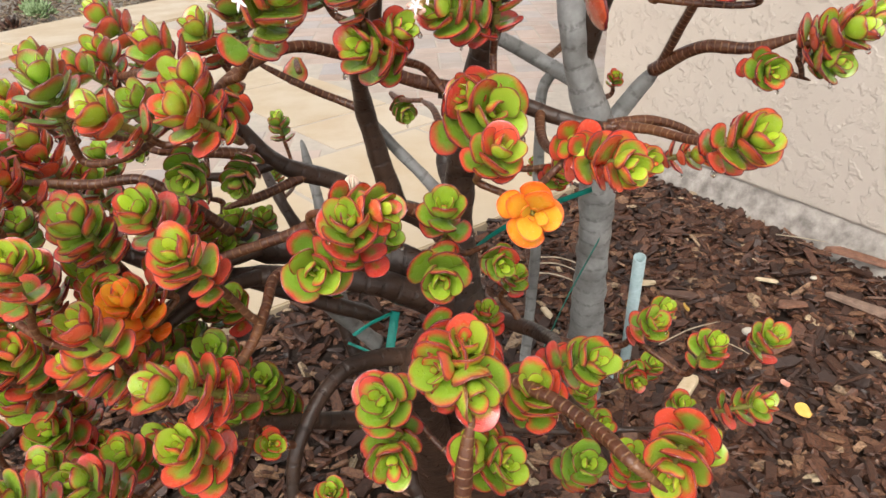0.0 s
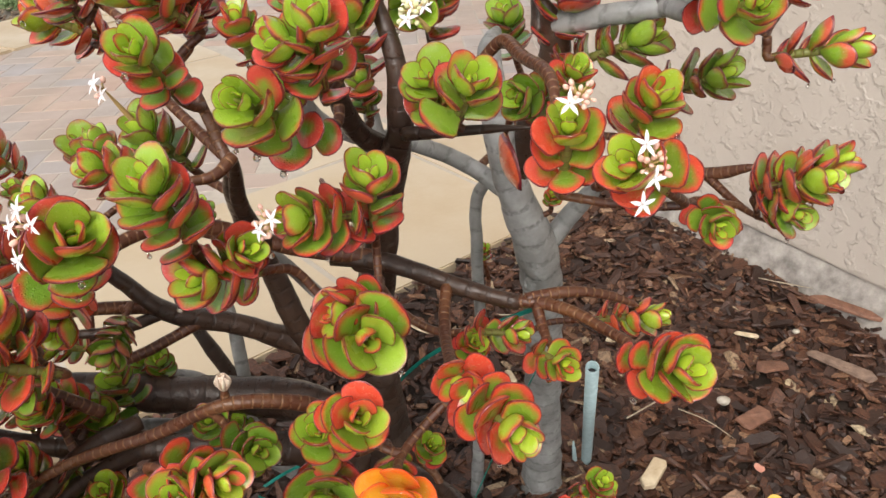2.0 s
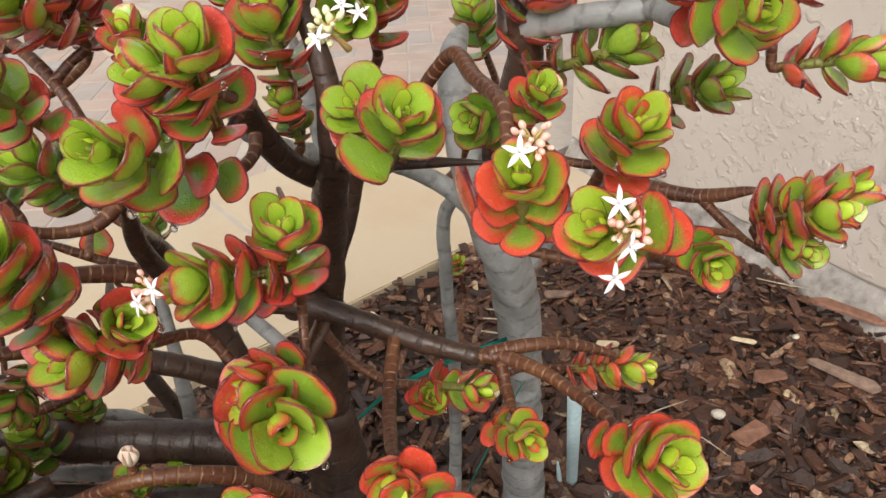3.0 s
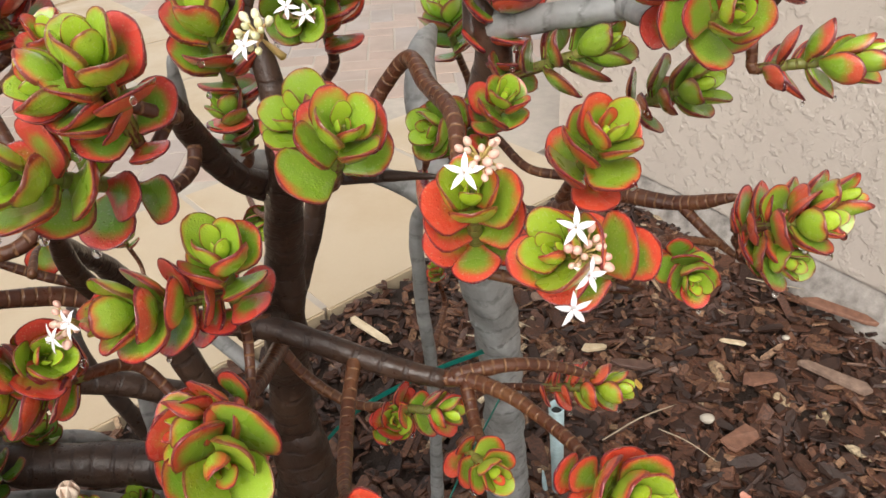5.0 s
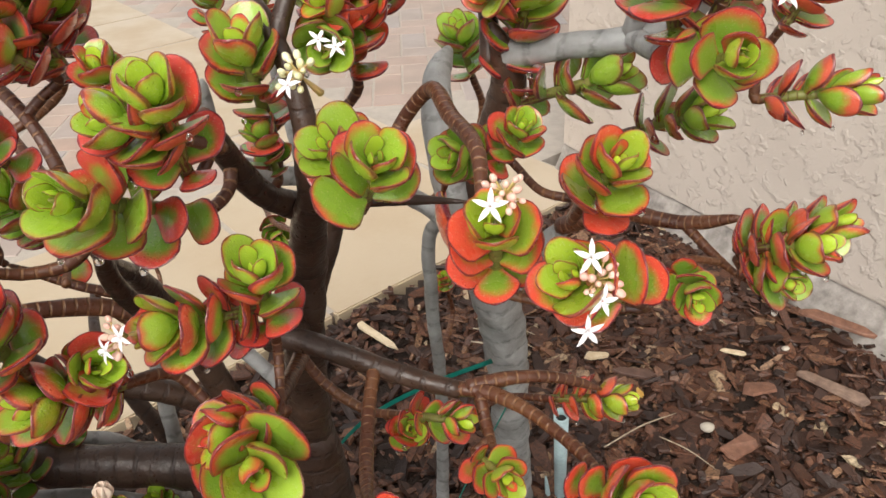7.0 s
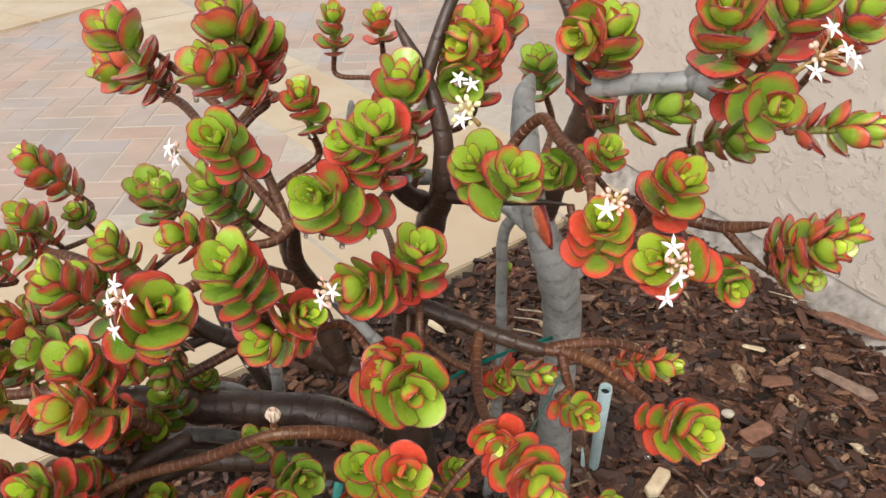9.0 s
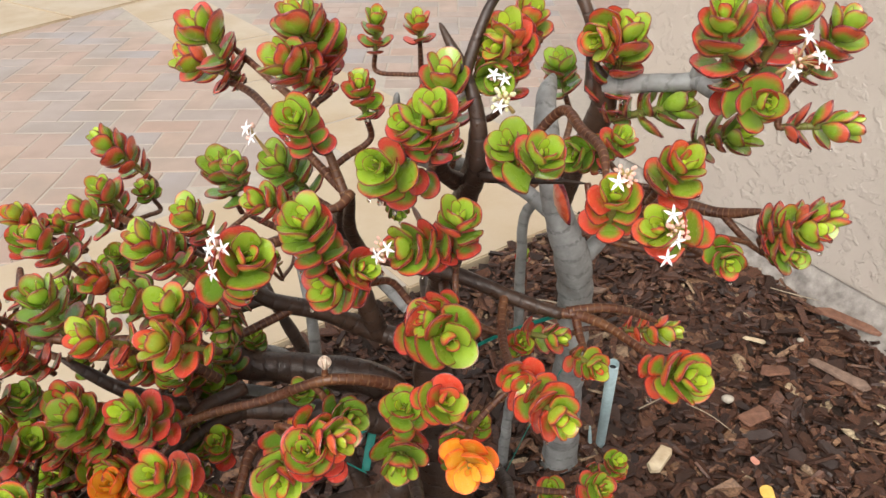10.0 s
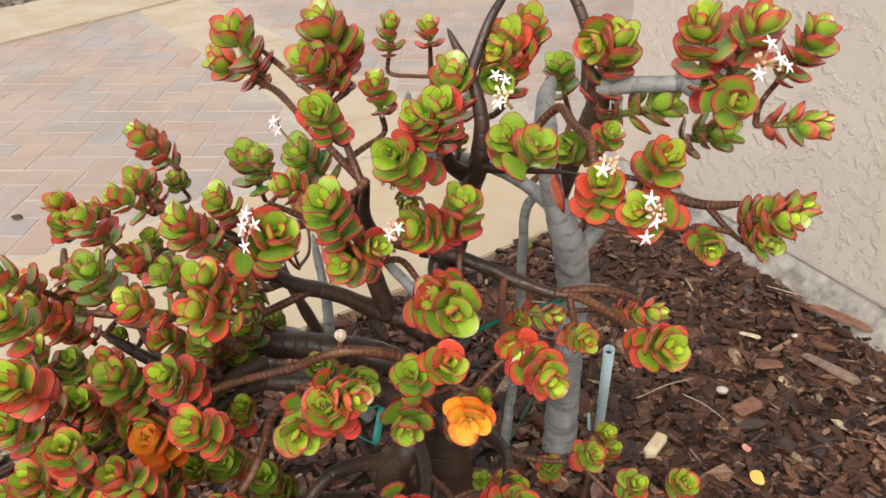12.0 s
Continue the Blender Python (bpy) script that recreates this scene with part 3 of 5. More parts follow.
def build_wall():
    house = tagged(new("wall_east"), "cream stucco house wall with a rough trowelled finish", "wall", kind="structure")
    wall = part("stucco", box_along(CORNER - WALL_OUT * 0.010, WALL_DIR, WALL_OUT, 3.6, 3.0, 0.092, 2.7, 0.010), STUCCO, house)
    # rough cast strip of concrete, sloping out from under the plaster
    verts, faces, n, rows = [], [], 150, ((0.004, 0.098), (-0.004, 0.088), (-0.013, 0.066), (-0.024, 0.042), (-0.036, 0.018), (-0.042, -0.04))
    for i in range(n + 1):
        for k, (out, z) in enumerate(rows):
            p = CORNER + WALL_DIR * (0.002 + 3.5 * i / n)
            rough = noise.noise(Vector((i * 0.16, k * 0.9, 2.0))) + 0.6 * noise.noise(Vector((i * 0.55, k * 1.7, 5.0)))
            q = p + WALL_OUT * (out + (0.008 if 0 < k else 0.003) * rough)
            verts.append((q.x, q.y, z + (0.006 * rough if k else 0.007 * noise.noise(Vector((i * 0.31, 0.0, 9.0))))))
    for i in range(n):
        for k in range(len(rows) - 1):
            a = i * len(rows) + k
            faces.append((a, a + 1, a + 1 + len(rows), a + len(rows)))
    tagged(mesh_object("footing", verts, faces, FOOTING, house), "rough pale concrete footing under the stucco")
    rnd = random.Random(21)
    bm = bmesh.new()
    for _ in range(120):
        p = CORNER + WALL_DIR * rnd.uniform(0.1, 2.4) - WALL_OUT * abs(rnd.gauss(0, 0.022))
        r = rnd.uniform(0.002, 0.007)
        blob(bm, (p.x, p.y, bed_height(p.x, p.y) + 0.004 + rnd.uniform(0, 0.012)), (r, r * rnd.uniform(0.6, 1), r * 0.6), 6, 4)
    tagged(part("rubble", bm, CRUMBS), "pale crumbs of stucco along the foot of the wall", "rubble", kind="stuff")


def build_patio():
    bm = bmesh.new()
    prism(bm, [tuple(patio(s, w).xy) for s, w in ((-4.2, -1.4), (-4.2, EDGE_W - 0.02), (0.62, EDGE_W - 0.02), (0.62, 2.2), (6, 2.2), (6, -1.4))], -0.03, PATIO_TOP - 0.002)
    bmesh.ops.recalc_face_normals(bm, faces=bm.faces)
    base = tagged(part("patio", bm, MORTAR), "patio of pink brick pavers with cream stone bands", "patio", kind="structure")
    rnd = random.Random(11)

    def slab(s0, s1, w0, w1):
        g = 0.005
        b = box_along(patio(s0 + g, w0 + g), V_DIR, W_DIR, s1 - s0 - 2 * g, w1 - w0 - 2 * g, -0.02, PATIO_TOP + rnd.uniform(0, 0.002), 0.004)
        part("slab", b, SLAB, base)

    s = -4.0
    while s < 0.6:
        slab(s, min(s + 0.62, 0.62), 1.66, EDGE_W)
        s += 0.62
    w = -1.15
    while w < 1.6:
        slab(0.0, 0.46, w, min(w + 0.62, 1.655))
        w += 0.62
    # herringbone field of brick pavers
    a = 0.113
    rows = Matrix.Rotation(radians(3.0), 4, "Z")
    spots = []
    for j in range(-8, 46):
        for i in range(-14, 14):
            spots.append(((j + 4 * i) * a, j * a, 2 * a, a))
            spots.append(((j + 4 * i + 3) * a, j * a, a, 2 * a))
    near, far = [], []
    for x, y, lx, ly in spots:
        c = rows @ Vector((x + lx / 2, y + ly / 2, 0)) + Vector((-1.3, 1.6, 0))
        s, w = sw(c.x, c.y)
        if -0.06 < s < 0.52 or w > 1.60 or w < -1.0 or s < -4 or s > 3.2:
            continue
        if (c - CORNER).dot(WALL_OUT) > -0.15 and (c - CORNER).dot(WALL_DIR) > -0.1:
            continue
        near.append((c, lx > ly))
    near.sort(key=lambda k: (k[0] - Vector((-0.3, 1.2, 0))).length)
    near, far = near[:300], near[300:]

    def paver_points():
        lx, ly, z = a - 0.003, a / 2 - 0.003, PATIO_TOP
        return [(-lx, -ly, -0.03), (lx, -ly, -0.03), (lx, ly, -0.03), (-lx, ly, -0.03), (-lx, -ly, z - 0.002), (lx, -ly, z - 0.002), (lx, ly, z - 0.002), (-lx, ly, z - 0.002),
                (-lx + 0.003, -ly + 0.003, z), (lx - 0.003, -ly + 0.003, z), (lx - 0.003, ly - 0.003, z), (-lx + 0.003, ly - 0.003, z)]

    paver_faces = [(0, 1, 5, 4), (1, 2, 6, 5), (2, 3, 7, 6), (3, 0, 4, 7), (4, 5, 9, 8), (5, 6, 10, 9), (6, 7, 11, 10), (7, 4, 8, 11), (8, 9, 10, 11)]
    points = np.array(paver_points())
    first = mesh_object("paver", points, paver_faces, BRICK, base, smooth=False)
    data = first.data
    many_v, many_f, count = [], [], 0
    for number, (c, flat) in enumerate(near + far):
        turn = radians(3.0 + (0 if flat else 90) + rnd.uniform(-0.6, 0.6))
        m = Matrix.Translation((c.x, c.y, rnd.uniform(-0.001, 0.0005))) @ Matrix.Rotation(turn, 4, "Z")
        if number < len(near):
            ob = first if number == 0 else new("paver", data)
            ob.parent = base
            ob.matrix_basis = m
        else:
            mm = np.array(m)
            many_v.append(points @ mm[:3, :3].T + mm[:3, 3])
            many_f += [tuple(k + count for k in f) for f in paver_faces]
            count += 12
    if many_v:
        tagged(mesh_object("pavers_beyond", np.concatenate(many_v), many_f, BRICK, base, smooth=False), kind="stuff")


def build_far_bed():
    start, along = Vector((-2.62, 3.55, 0)), Vector((0.51, 0.86, 0))
    out = Vector((-0.86, 0.51, 0))
    rnd = random.Random(5)
    kerb = tagged(new("garden_kerb"), "broad cream stone kerb before a planting bed", "kerb", kind="structure")
    for k in range(-3, 5):
        part("kerb_stone", box_along(start + along * (k * 0.74 + 0.004), along, out, 0.732, 0.74, -0.03, 0.034, 0.008), SLAB, kerb)
    def beyond(x, y):
        return (Vector((x, y, 0)) - start).dot(out) > 0.76

    chip_field("leaf_litter", 8, ((-5.0, -2.0, 3.0, 7.0, 9000),), beyond, lambda x, y: 0.02, LITTER_MIX, "dry brown leaf litter on the far bed", "leaf litter")
    for k in range(70):
        p = start + along * rnd.uniform(-1.2, 3.2) + out * rnd.uniform(0.85, 2.6)
        bm = bmesh.new()
        for _ in range(46):
            ang, up = rnd.uniform(0, 6.283), rnd.uniform(0.1, 1.4)
            d = Vector((math.cos(ang) * math.cos(up), math.sin(ang) * math.cos(up), math.sin(up)))
            turn = d.to_track_quat("Z", "Y").to_matrix().to_4x4()
            r = rnd.uniform(0.05, 0.10)
            blob(bm, p + d * r + Vector((0, 0, -0.02)), (0.012, 0.008, 0.03), 6, 4, turn)
        ob = part("ground_succulent", bm, SEDUM if rnd.random() < 0.6 else MULCH, smooth=True)
        tagged(ob, "low grey-green succulent clump in the far bed", "succulent", "succulents in the far bed")


build_ground()
build_mulch()
build_wall()
build_patio()
build_far_bed()


# ---- the brown jade plant ----
jade = tagged(new("jade_plant"), "rain-wet jade plant with red-edged green leaves in the mulch", "jade plant")
grey_jade = tagged(new("jade_plant"), "old jade tree with a ringed grey trunk beside the wall", "jade plant")

limb("trunk", [(0.025, 0.85, -0.03, 0.062), (0.022, 0.835, 0.12, 0.054), (0.017, 0.825, 0.30, 0.044), (0.012, 0.838, 0.42, 0.030), (0.012, 0.842, 0.51, 0.022)], BARK_DARK, jade, 18, "thick dark wet trunk", 0.03)
limb("trunk", [(0.0, 0.86, -0.03, 0.04), (-0.02, 0.77, 0.15, 0.030), (-0.03, 0.70, 0.30, 0.026), (-0.03, 0.655, 0.42, 0.021), (0.005, 0.655, 0.47, 0.016)], BARK_DARK, jade, 18, "", 0.03)
limb("branch", [(0.012, 0.842, 0.48, 0.030), (0.020, 0.825, 0.56, 0.026), (0.033, 0.808, 0.64, 0.024), (0.044, 0.800, 0.70, 0.022), (0.058, 0.772, 0.76, 0.019), (0.069, 0.750, 0.80, 0.015), (0.064, 0.76, 0.87, 0.010), (0.03, 0.80, 0.93, 0.007)], BARK_DARK, jade)
limb("branch", [(0.02, 0.86, 0.5, 0.018), (0.003, 0.93, 0.547, 0.017), (0.021, 0.93, 0.601, 0.0165), (0.036, 0.93, 0.639, 0.016), (0.049, 0.93, 0.68, 0.0145), (0.061, 0.9, 0.75, 0.011), (0.064, 0.85, 0.81, 0.008)], BARK_DARK, jade)
limb("branch", [(0.034, 0.806, 0.640, 0.014), (0.028, 0.77, 0.665, 0.013), (0.026, 0.735, 0.682, 0.0125)], BARK_DARK, jade, blunt=True)
limb("branch", [(0.014, 0.842, 0.470, 0.024), (-0.03, 0.848, 0.497, 0.021), (-0.070, 0.85, 0.513, 0.0195), (-0.13, 0.832, 0.555, 0.0165), (-0.195, 0.81, 0.592, 0.0145), (-0.222, 0.805, 0.63, 0.0115), (-0.250, 0.795, 0.668, 0.0095), (-0.265, 0.775, 0.69, 0.007)], BARK_DARK, jade)
limb("branch", [(-0.19, 0.811, 0.588, 0.010), (-0.235, 0.79, 0.582, 0.0085), (-0.285, 0.775, 0.590, 0.007)], BARK_DARK, jade)
limb("branch", [(-0.20, 0.808, 0.597, 0.010), (-0.245, 0.785, 0.612, 0.009), (-0.290, 0.765, 0.622, 0.008)], BARK_TWIG, jade)
limb("branch", [(-0.060, 0.85, 0.508, 0.021), (-0.071, 0.845, 0.555, 0.0185), (-0.086, 0.836, 0.63, 0.0165), (-0.088, 0.80, 0.695, 0.0125), (-0.075, 0.745, 0.745, 0.0095), (-0.060, 0.70, 0.785, 0.008)], BARK_DARK, jade)
limb("branch", [(-0.088, 0.832, 0.640, 0.0075), (-0.115, 0.84, 0.650, 0.0068), (-0.16, 0.83, 0.675, 0.006), (-0.205, 0.82, 0.705, 0.005)], BARK_TWIG, jade)
limb("branch", [(0.0, 0.742, 0.685, 0.0106), (0.04, 0.737, 0.682, 0.0123), (0.078, 0.727, 0.674, 0.0116), (0.12, 0.718, 0.660, 0.0106), (0.16, 0.711, 0.650, 0.0097)], BARK_DARK, jade, blunt=True)
limb("branch", [(0.156, 0.712, 0.651, 0.0084), (0.177, 0.706, 0.653, 0.0080), (0.200, 0.688, 0.656, 0.0070), (0.221, 0.664, 0.656, 0.0064), (0.238, 0.634, 0.660, 0.0060), (0.248, 0.608, 0.664, 0.0054)], BARK_TWIG, jade)
limb("branch", [(0.100, 0.722, 0.668, 0.0075), (0.097, 0.695, 0.657, 0.0070), (0.098, 0.655, 0.655, 0.0068), (0.103, 0.61, 0.668, 0.0064), (0.107, 0.588, 0.682, 0.006)], BARK_TWIG, jade)
limb("branch", [(0.174, 0.706, 0.653, 0.0065), (0.178, 0.684, 0.640, 0.0062), (0.183, 0.652, 0.642, 0.0055)], BARK_TWIG, jade)
limb("branch", [(0.165, 0.710, 0.654, 0.0085), (0.205, 0.716, 0.656, 0.0070), (0.240, 0.724, 0.645, 0.0062), (0.266, 0.728, 0.630, 0.006)], BARK_TWIG, jade)
limb("branch", [(0.04, 0.74, 0.683, 0.011), (-0.03, 0.735, 0.700, 0.010), (-0.088, 0.720, 0.730, 0.009), (-0.13, 0.69, 0.745, 0.008), (-0.165, 0.64, 0.738, 0.007), (-0.19, 0.60, 0.725, 0.006)], BARK_TWIG, jade)
limb("branch", [(-0.05, 0.732, 0.705, 0.010), (-0.055, 0.70, 0.76, 0.009), (-0.045, 0.675, 0.81, 0.008)], BARK_DARK, jade)
limb("branch", [(0.072, 0.742, 0.795, 0.0088), (0.105, 0.72, 0.803, 0.0064), (0.14, 0.705, 0.810, 0.0048), (0.17, 0.69, 0.815, 0.0032)], BARK_DARK, jade)
limb("branch", [(0.052, 0.778, 0.768, 0.0145), (0.034, 0.752, 0.795, 0.013), (0.026, 0.722, 0.836, 0.011), (0.029, 0.69, 0.876, 0.008)], BARK_DARK, jade)
limb("branch", [(0.02, 0.70, 0.510, 0.0122), (-0.03, 0.662, 0.592, 0.0095), (-0.075, 0.650, 0.605, 0.0082), (-0.15, 0.648, 0.575, 0.0075), (-0.233, 0.642, 0.548, 0.0068), (-0.31, 0.61, 0.520, 0.0054), (-0.37, 0.575, 0.510, 0.0041)], BARK_TWIG, jade)
limb("branch", [(0.0, 0.76, 0.42, 0.026), (-0.10, 0.735, 0.475, 0.021), (-0.19, 0.72, 0.490, 0.017), (-0.25, 0.715, 0.495, 0.015), (-0.33, 0.70, 0.53, 0.012), (-0.40, 0.70, 0.58, 0.008)], BARK_DARK, jade)
limb("branch", [(-0.20, 0.72, 0.492, 0.013), (-0.245, 0.665, 0.50, 0.011), (-0.285, 0.585, 0.49, 0.009), (-0.30, 0.52, 0.47, 0.007)], BARK_DARK, jade)
limb("branch", [(-0.03, 0.665, 0.42, 0.016), (-0.105, 0.615, 0.437, 0.012), (-0.145, 0.555, 0.395, 0.010), (-0.155, 0.53, 0.30, 0.008), (-0.15, 0.56, 0.0, 0.007)], BARK_DARK, jade)
limb("branch", [(0.03, 0.775, 0.40, 0.016), (0.10, 0.70, 0.42, 0.012), (0.11, 0.60, 0.46, 0.009), (0.10, 0.54, 0.47, 0.008), (0.17, 0.47, 0.43, 0.006)], BARK_DARK, jade)
limb("branch", [(0.00, 0.66, 0.46, 0.012), (0.02, 0.56, 0.50, 0.009), (0.02, 0.47, 0.53, 0.007)], BARK_DARK, jade)
limb("branch", [(0.02, 0.73, 0.30, 0.014), (0.02, 0.60, 0.36, 0.011), (0.0, 0.50, 0.40, 0.008)], BARK_DARK, jade)
limb("branch", [(0.05, 0.80, 0.20, 0.010), (0.14, 0.82, 0.17, 0.008), (0.25, 0.82, 0.17, 0.006), (0.34, 0.74, 0.23, 0.005)], BARK_DARK, jade)
limb("branch", [(-0.09, 0.70, 0.30, 0.016), (-0.20, 0.60, 0.38, 0.012), (-0.25, 0.50, 0.42, 0.009), (-0.22, 0.45, 0.45, 0.007)], BARK_DARK, jade)
limb("branch", [(-0.25, 0.715, 0.495, 0.012), (-0.36, 0.64, 0.44, 0.010), (-0.42, 0.58, 0.41, 0.008), (-0.45, 0.52, 0.40, 0.006)], BARK_DARK, jade)
limb("branch", [(-0.258, 0.785, 0.680, 0.009), (-0.30, 0.79, 0.70, 0.008), (-0.36, 0.83, 0.69, 0.006), (-0.40, 0.88, 0.70, 0.005)], BARK_TWIG, jade)
limb("branch", [(-0.33, 0.70, 0.53, 0.010), (-0.40, 0.78, 0.55, 0.008), (-0.47, 0.84, 0.57, 0.006)], BARK_TWIG, jade)
limb("branch", [(-0.05, 0.685, 0.79, 0.0065), (-0.09, 0.73, 0.86, 0.0058), (-0.14, 0.77, 0.888, 0.0052), (-0.184, 0.805, 0.908, 0.0046)], BARK_TWIG, jade)
limb("branch", [(-0.06, 0.70, 0.80, 0.0062), (-0.13, 0.77, 0.835, 0.0055), (-0.18, 0.83, 0.85, 0.006), (-0.219, 0.867, 0.847, 0.005)], BARK_TWIG, jade)
limb("branch", [(0.055, 0.77, 0.89, 0.009), (0.08, 0.80, 0.95, 0.007), (0.10, 0.80, 0.98, 0.006)], BARK_DARK, jade)
# reddish twigs low in front
limb("branch", [(0.054, 0.492, 0.515, 0.0082), (0.087, 0.463, 0.515, 0.0082), (0.114, 0.430, 0.514, 0.0079), (0.135, 0.394, 0.511, 0.0071), (0.156, 0.390, 0.492, 0.0055)], BARK_TWIG, jade)
limb("branch", [(0.008, 0.384, 0.429, 0.0093), (0.012, 0.382, 0.494, 0.0088), (0.016, 0.390, 0.538, 0.0082), (0.021, 0.396, 0.560, 0.0066)], BARK_TWIG, jade)
limb("branch", [(-0.130, 0.622, 0.556, 0.0077), (-0.151, 0.586, 0.563, 0.0071), (-0.154, 0.554, 0.552, 0.0066), (-0.164, 0.519, 0.532, 0.0061), (-0.186, 0.494, 0.518, 0.0055), (-0.212, 0.493, 0.513, 0.0050)], BARK_TWIG, jade)
limb("branch", [(-0.20, 0.72, 0.525, 0.012), (-0.238, 0.686, 0.524, 0.011), (-0.257, 0.621, 0.522, 0.0095), (-0.295, 0.565, 0.505, 0.0075), (-0.33, 0.53, 0.49, 0.006)], BARK_DARK, jade)
limb("branch", [(-0.22, 0.70, 0.555, 0.0085), (-0.262, 0.682, 0.605, 0.008), (-0.288, 0.68, 0.623, 0.0078), (-0.344, 0.68, 0.621, 0.007), (-0.41, 0.675, 0.628, 0.006)], BARK_TWIG, jade)
limb("branch", [(0.006, 0.93, 0.55, 0.008), (-0.012, 1.0, 0.585, 0.007), (-0.032, 1.07, 0.58, 0.006)], BARK_TWIG, jade)
limb("branch", [(0.030, 0.810, 0.620, 0.010), (0.036, 0.74, 0.650, 0.009), (0.038, 0.675, 0.678, 0.008), (0.036, 0.64, 0.690, 0.006)], BARK_TWIG, jade)
# a fork of the left limb and a thin stem behind the trunk
limb("branch", [(-0.155, 0.823, 0.570, 0.010), (-0.20, 0.79, 0.560, 0.008), (-0.245, 0.76, 0.555, 0.007)], BARK_TWIG, jade)
limb("branch", [(-0.279, 0.834, 0.498, 0.0080), (-0.236, 0.850, 0.475, 0.0100), (-0.197, 0.863, 0.453, 0.0120), (-0.158, 0.858, 0.412, 0.0130), (-0.135, 0.842, 0.349, 0.0140)], BARK_GREY, jade)
limb("branch", [(-0.307, 0.731, 0.503, 0.0100), (-0.243, 0.762, 0.466, 0.0120), (-0.179, 0.792, 0.420, 0.0140), (-0.083, 0.809, 0.375, 0.0160)], BARK_DARK, jade)
limb("branch", [(-0.092, 0.87, 0.622, 0.008), (-0.058, 0.87, 0.580, 0.0085), (-0.025, 0.86, 0.546, 0.009), (0.015, 0.85, 0.50, 0.010)], BARK_GREY, jade)
limb("branch", [(-0.324, 0.790, 0.518, 0.0180), (-0.250, 0.801, 0.494, 0.0260), (-0.180, 0.816, 0.473, 0.0300), (-0.102, 0.821, 0.461, 0.0320), (-0.021, 0.806, 0.451, 0.0320)], BARK_DARK, jade)
# a few grey stems low behind
limb("branch", [(-0.05, 0.84, 0.02, 0.022), (-0.13, 0.90, 0.22, 0.017), (-0.18, 0.93, 0.38, 0.014), (-0.24, 0.96, 0.50, 0.010), (-0.28, 1.05, 0.52, 0.006)], BARK_DARK, jade)
limb("branch", [(-0.17, 0.92, 0.36, 0.012), (-0.17, 0.93, 0.46, 0.010), (-0.20, 1.0, 0.55, 0.007)], BARK_GREY, jade)
limb("branch", [(-0.10, 0.86, 0.30, 0.014), (-0.20, 0.82, 0.42, 0.011), (-0.30, 0.80, 0.45, 0.008)], BARK_GREY, jade)

# ---- the grey jade tree ----
limb("trunk", [(0.232, 1.11, -0.03, 0.038), (0.230, 1.085, 0.12, 0.032), (0.223, 1.035, 0.30, 0.0265), (0.212, 0.975, 0.48, 0.0255), (0.199, 0.945, 0.570, 0.0262), (0.170, 0.928, 0.66, 0.0195), (0.156, 0.918, 0.73, 0.0175), (0.150, 0.96, 0.79, 0.014), (0.163, 1.02, 0.805, 0.009)], BARK_GREY, grey_jade, 18, "smooth grey trunk ringed with leaf scars", 0.024)
limb("branch", [(0.205, 0.885, 0.838, 0.015), (0.245, 0.862, 0.850, 0.0125), (0.296, 0.838, 0.862, 0.0115), (0.330, 0.830, 0.880, 0.010), (0.345, 0.822, 0.915, 0.0085), (0.34, 0.80, 0.94, 0.006)], BARK_GREY, grey_jade, 12)
limb("branch", [(0.292, 0.842, 0.862, 0.010), (0.302, 0.79, 0.864, 0.0085), (0.303, 0.74, 0.872, 0.008), (0.300, 0.712, 0.882, 0.006)], BARK_GREY, grey_jade, 12)
limb("branch", [(0.292, 0.838, 0.866, 0.009), (0.292, 0.815, 0.90, 0.0075), (0.285, 0.78, 0.935, 0.006)], BARK_GREY, grey_jade, 12)
limb("branch", [(0.195, 0.89, 0.83, 0.013), (0.19, 0.91, 0.90, 0.010), (0.16, 0.93, 0.96, 0.008)], BARK_DARK, grey_jade, 12)
limb("branch", [(0.203, 0.947, 0.555, 0.017), (0.236, 0.958, 0.595, 0.0145), (0.275, 0.94, 0.655, 0.0135)], BARK_GREY, grey_jade, 12)
limb("branch", [(0.265, 0.945, 0.645, 0.0125), (0.315, 0.90, 0.683, 0.011), (0.360, 0.873, 0.686, 0.0095), (0.40, 0.845, 0.705, 0.008)], BARK_TWIG, grey_jade, 12)
limb("branch", [(0.360, 0.873, 0.686, 0.0065), (0.385, 0.835, 0.668, 0.0055), (0.40, 0.805, 0.665, 0.0045)], BARK_TWIG, grey_jade, 10)
limb("branch", [(0.275, 0.94, 0.655, 0.009), (0.285, 0.89, 0.72, 0.008), (0.29, 0.83, 0.78, 0.007), (0.285, 0.78, 0.80, 0.005)], BARK_TWIG, grey_jade, 10)
limb("branch", [(0.178, 0.945, 0.630, 0.013), (0.130, 0.99, 0.652, 0.0125), (0.07, 0.98, 0.688, 0.012), (0.0, 0.90, 0.738, 0.011), (-0.024, 0.862, 0.776, 0.009), (-0.020, 0.842, 0.844, 0.007)], BARK_GREY, grey_jade, 12)
limb("branch", [(0.03, 0.925, 0.715, 0.011), (0.02, 0.93, 0.78, 0.009), (0.02, 0.90, 0.84, 0.007)], BARK_GREY, grey_jade, 12)
limb("branch", [(0.150, 0.975, 0.645, 0.008), (0.138, 0.985, 0.625, 0.009), (0.132, 0.99, 0.54, 0.0095), (0.135, 1.02, 0.40, 0.010), (0.13, 1.06, 0.20, 0.011), (0.12, 1.09, -0.02, 0.014)], BARK_GREY, grey_jade, 12)
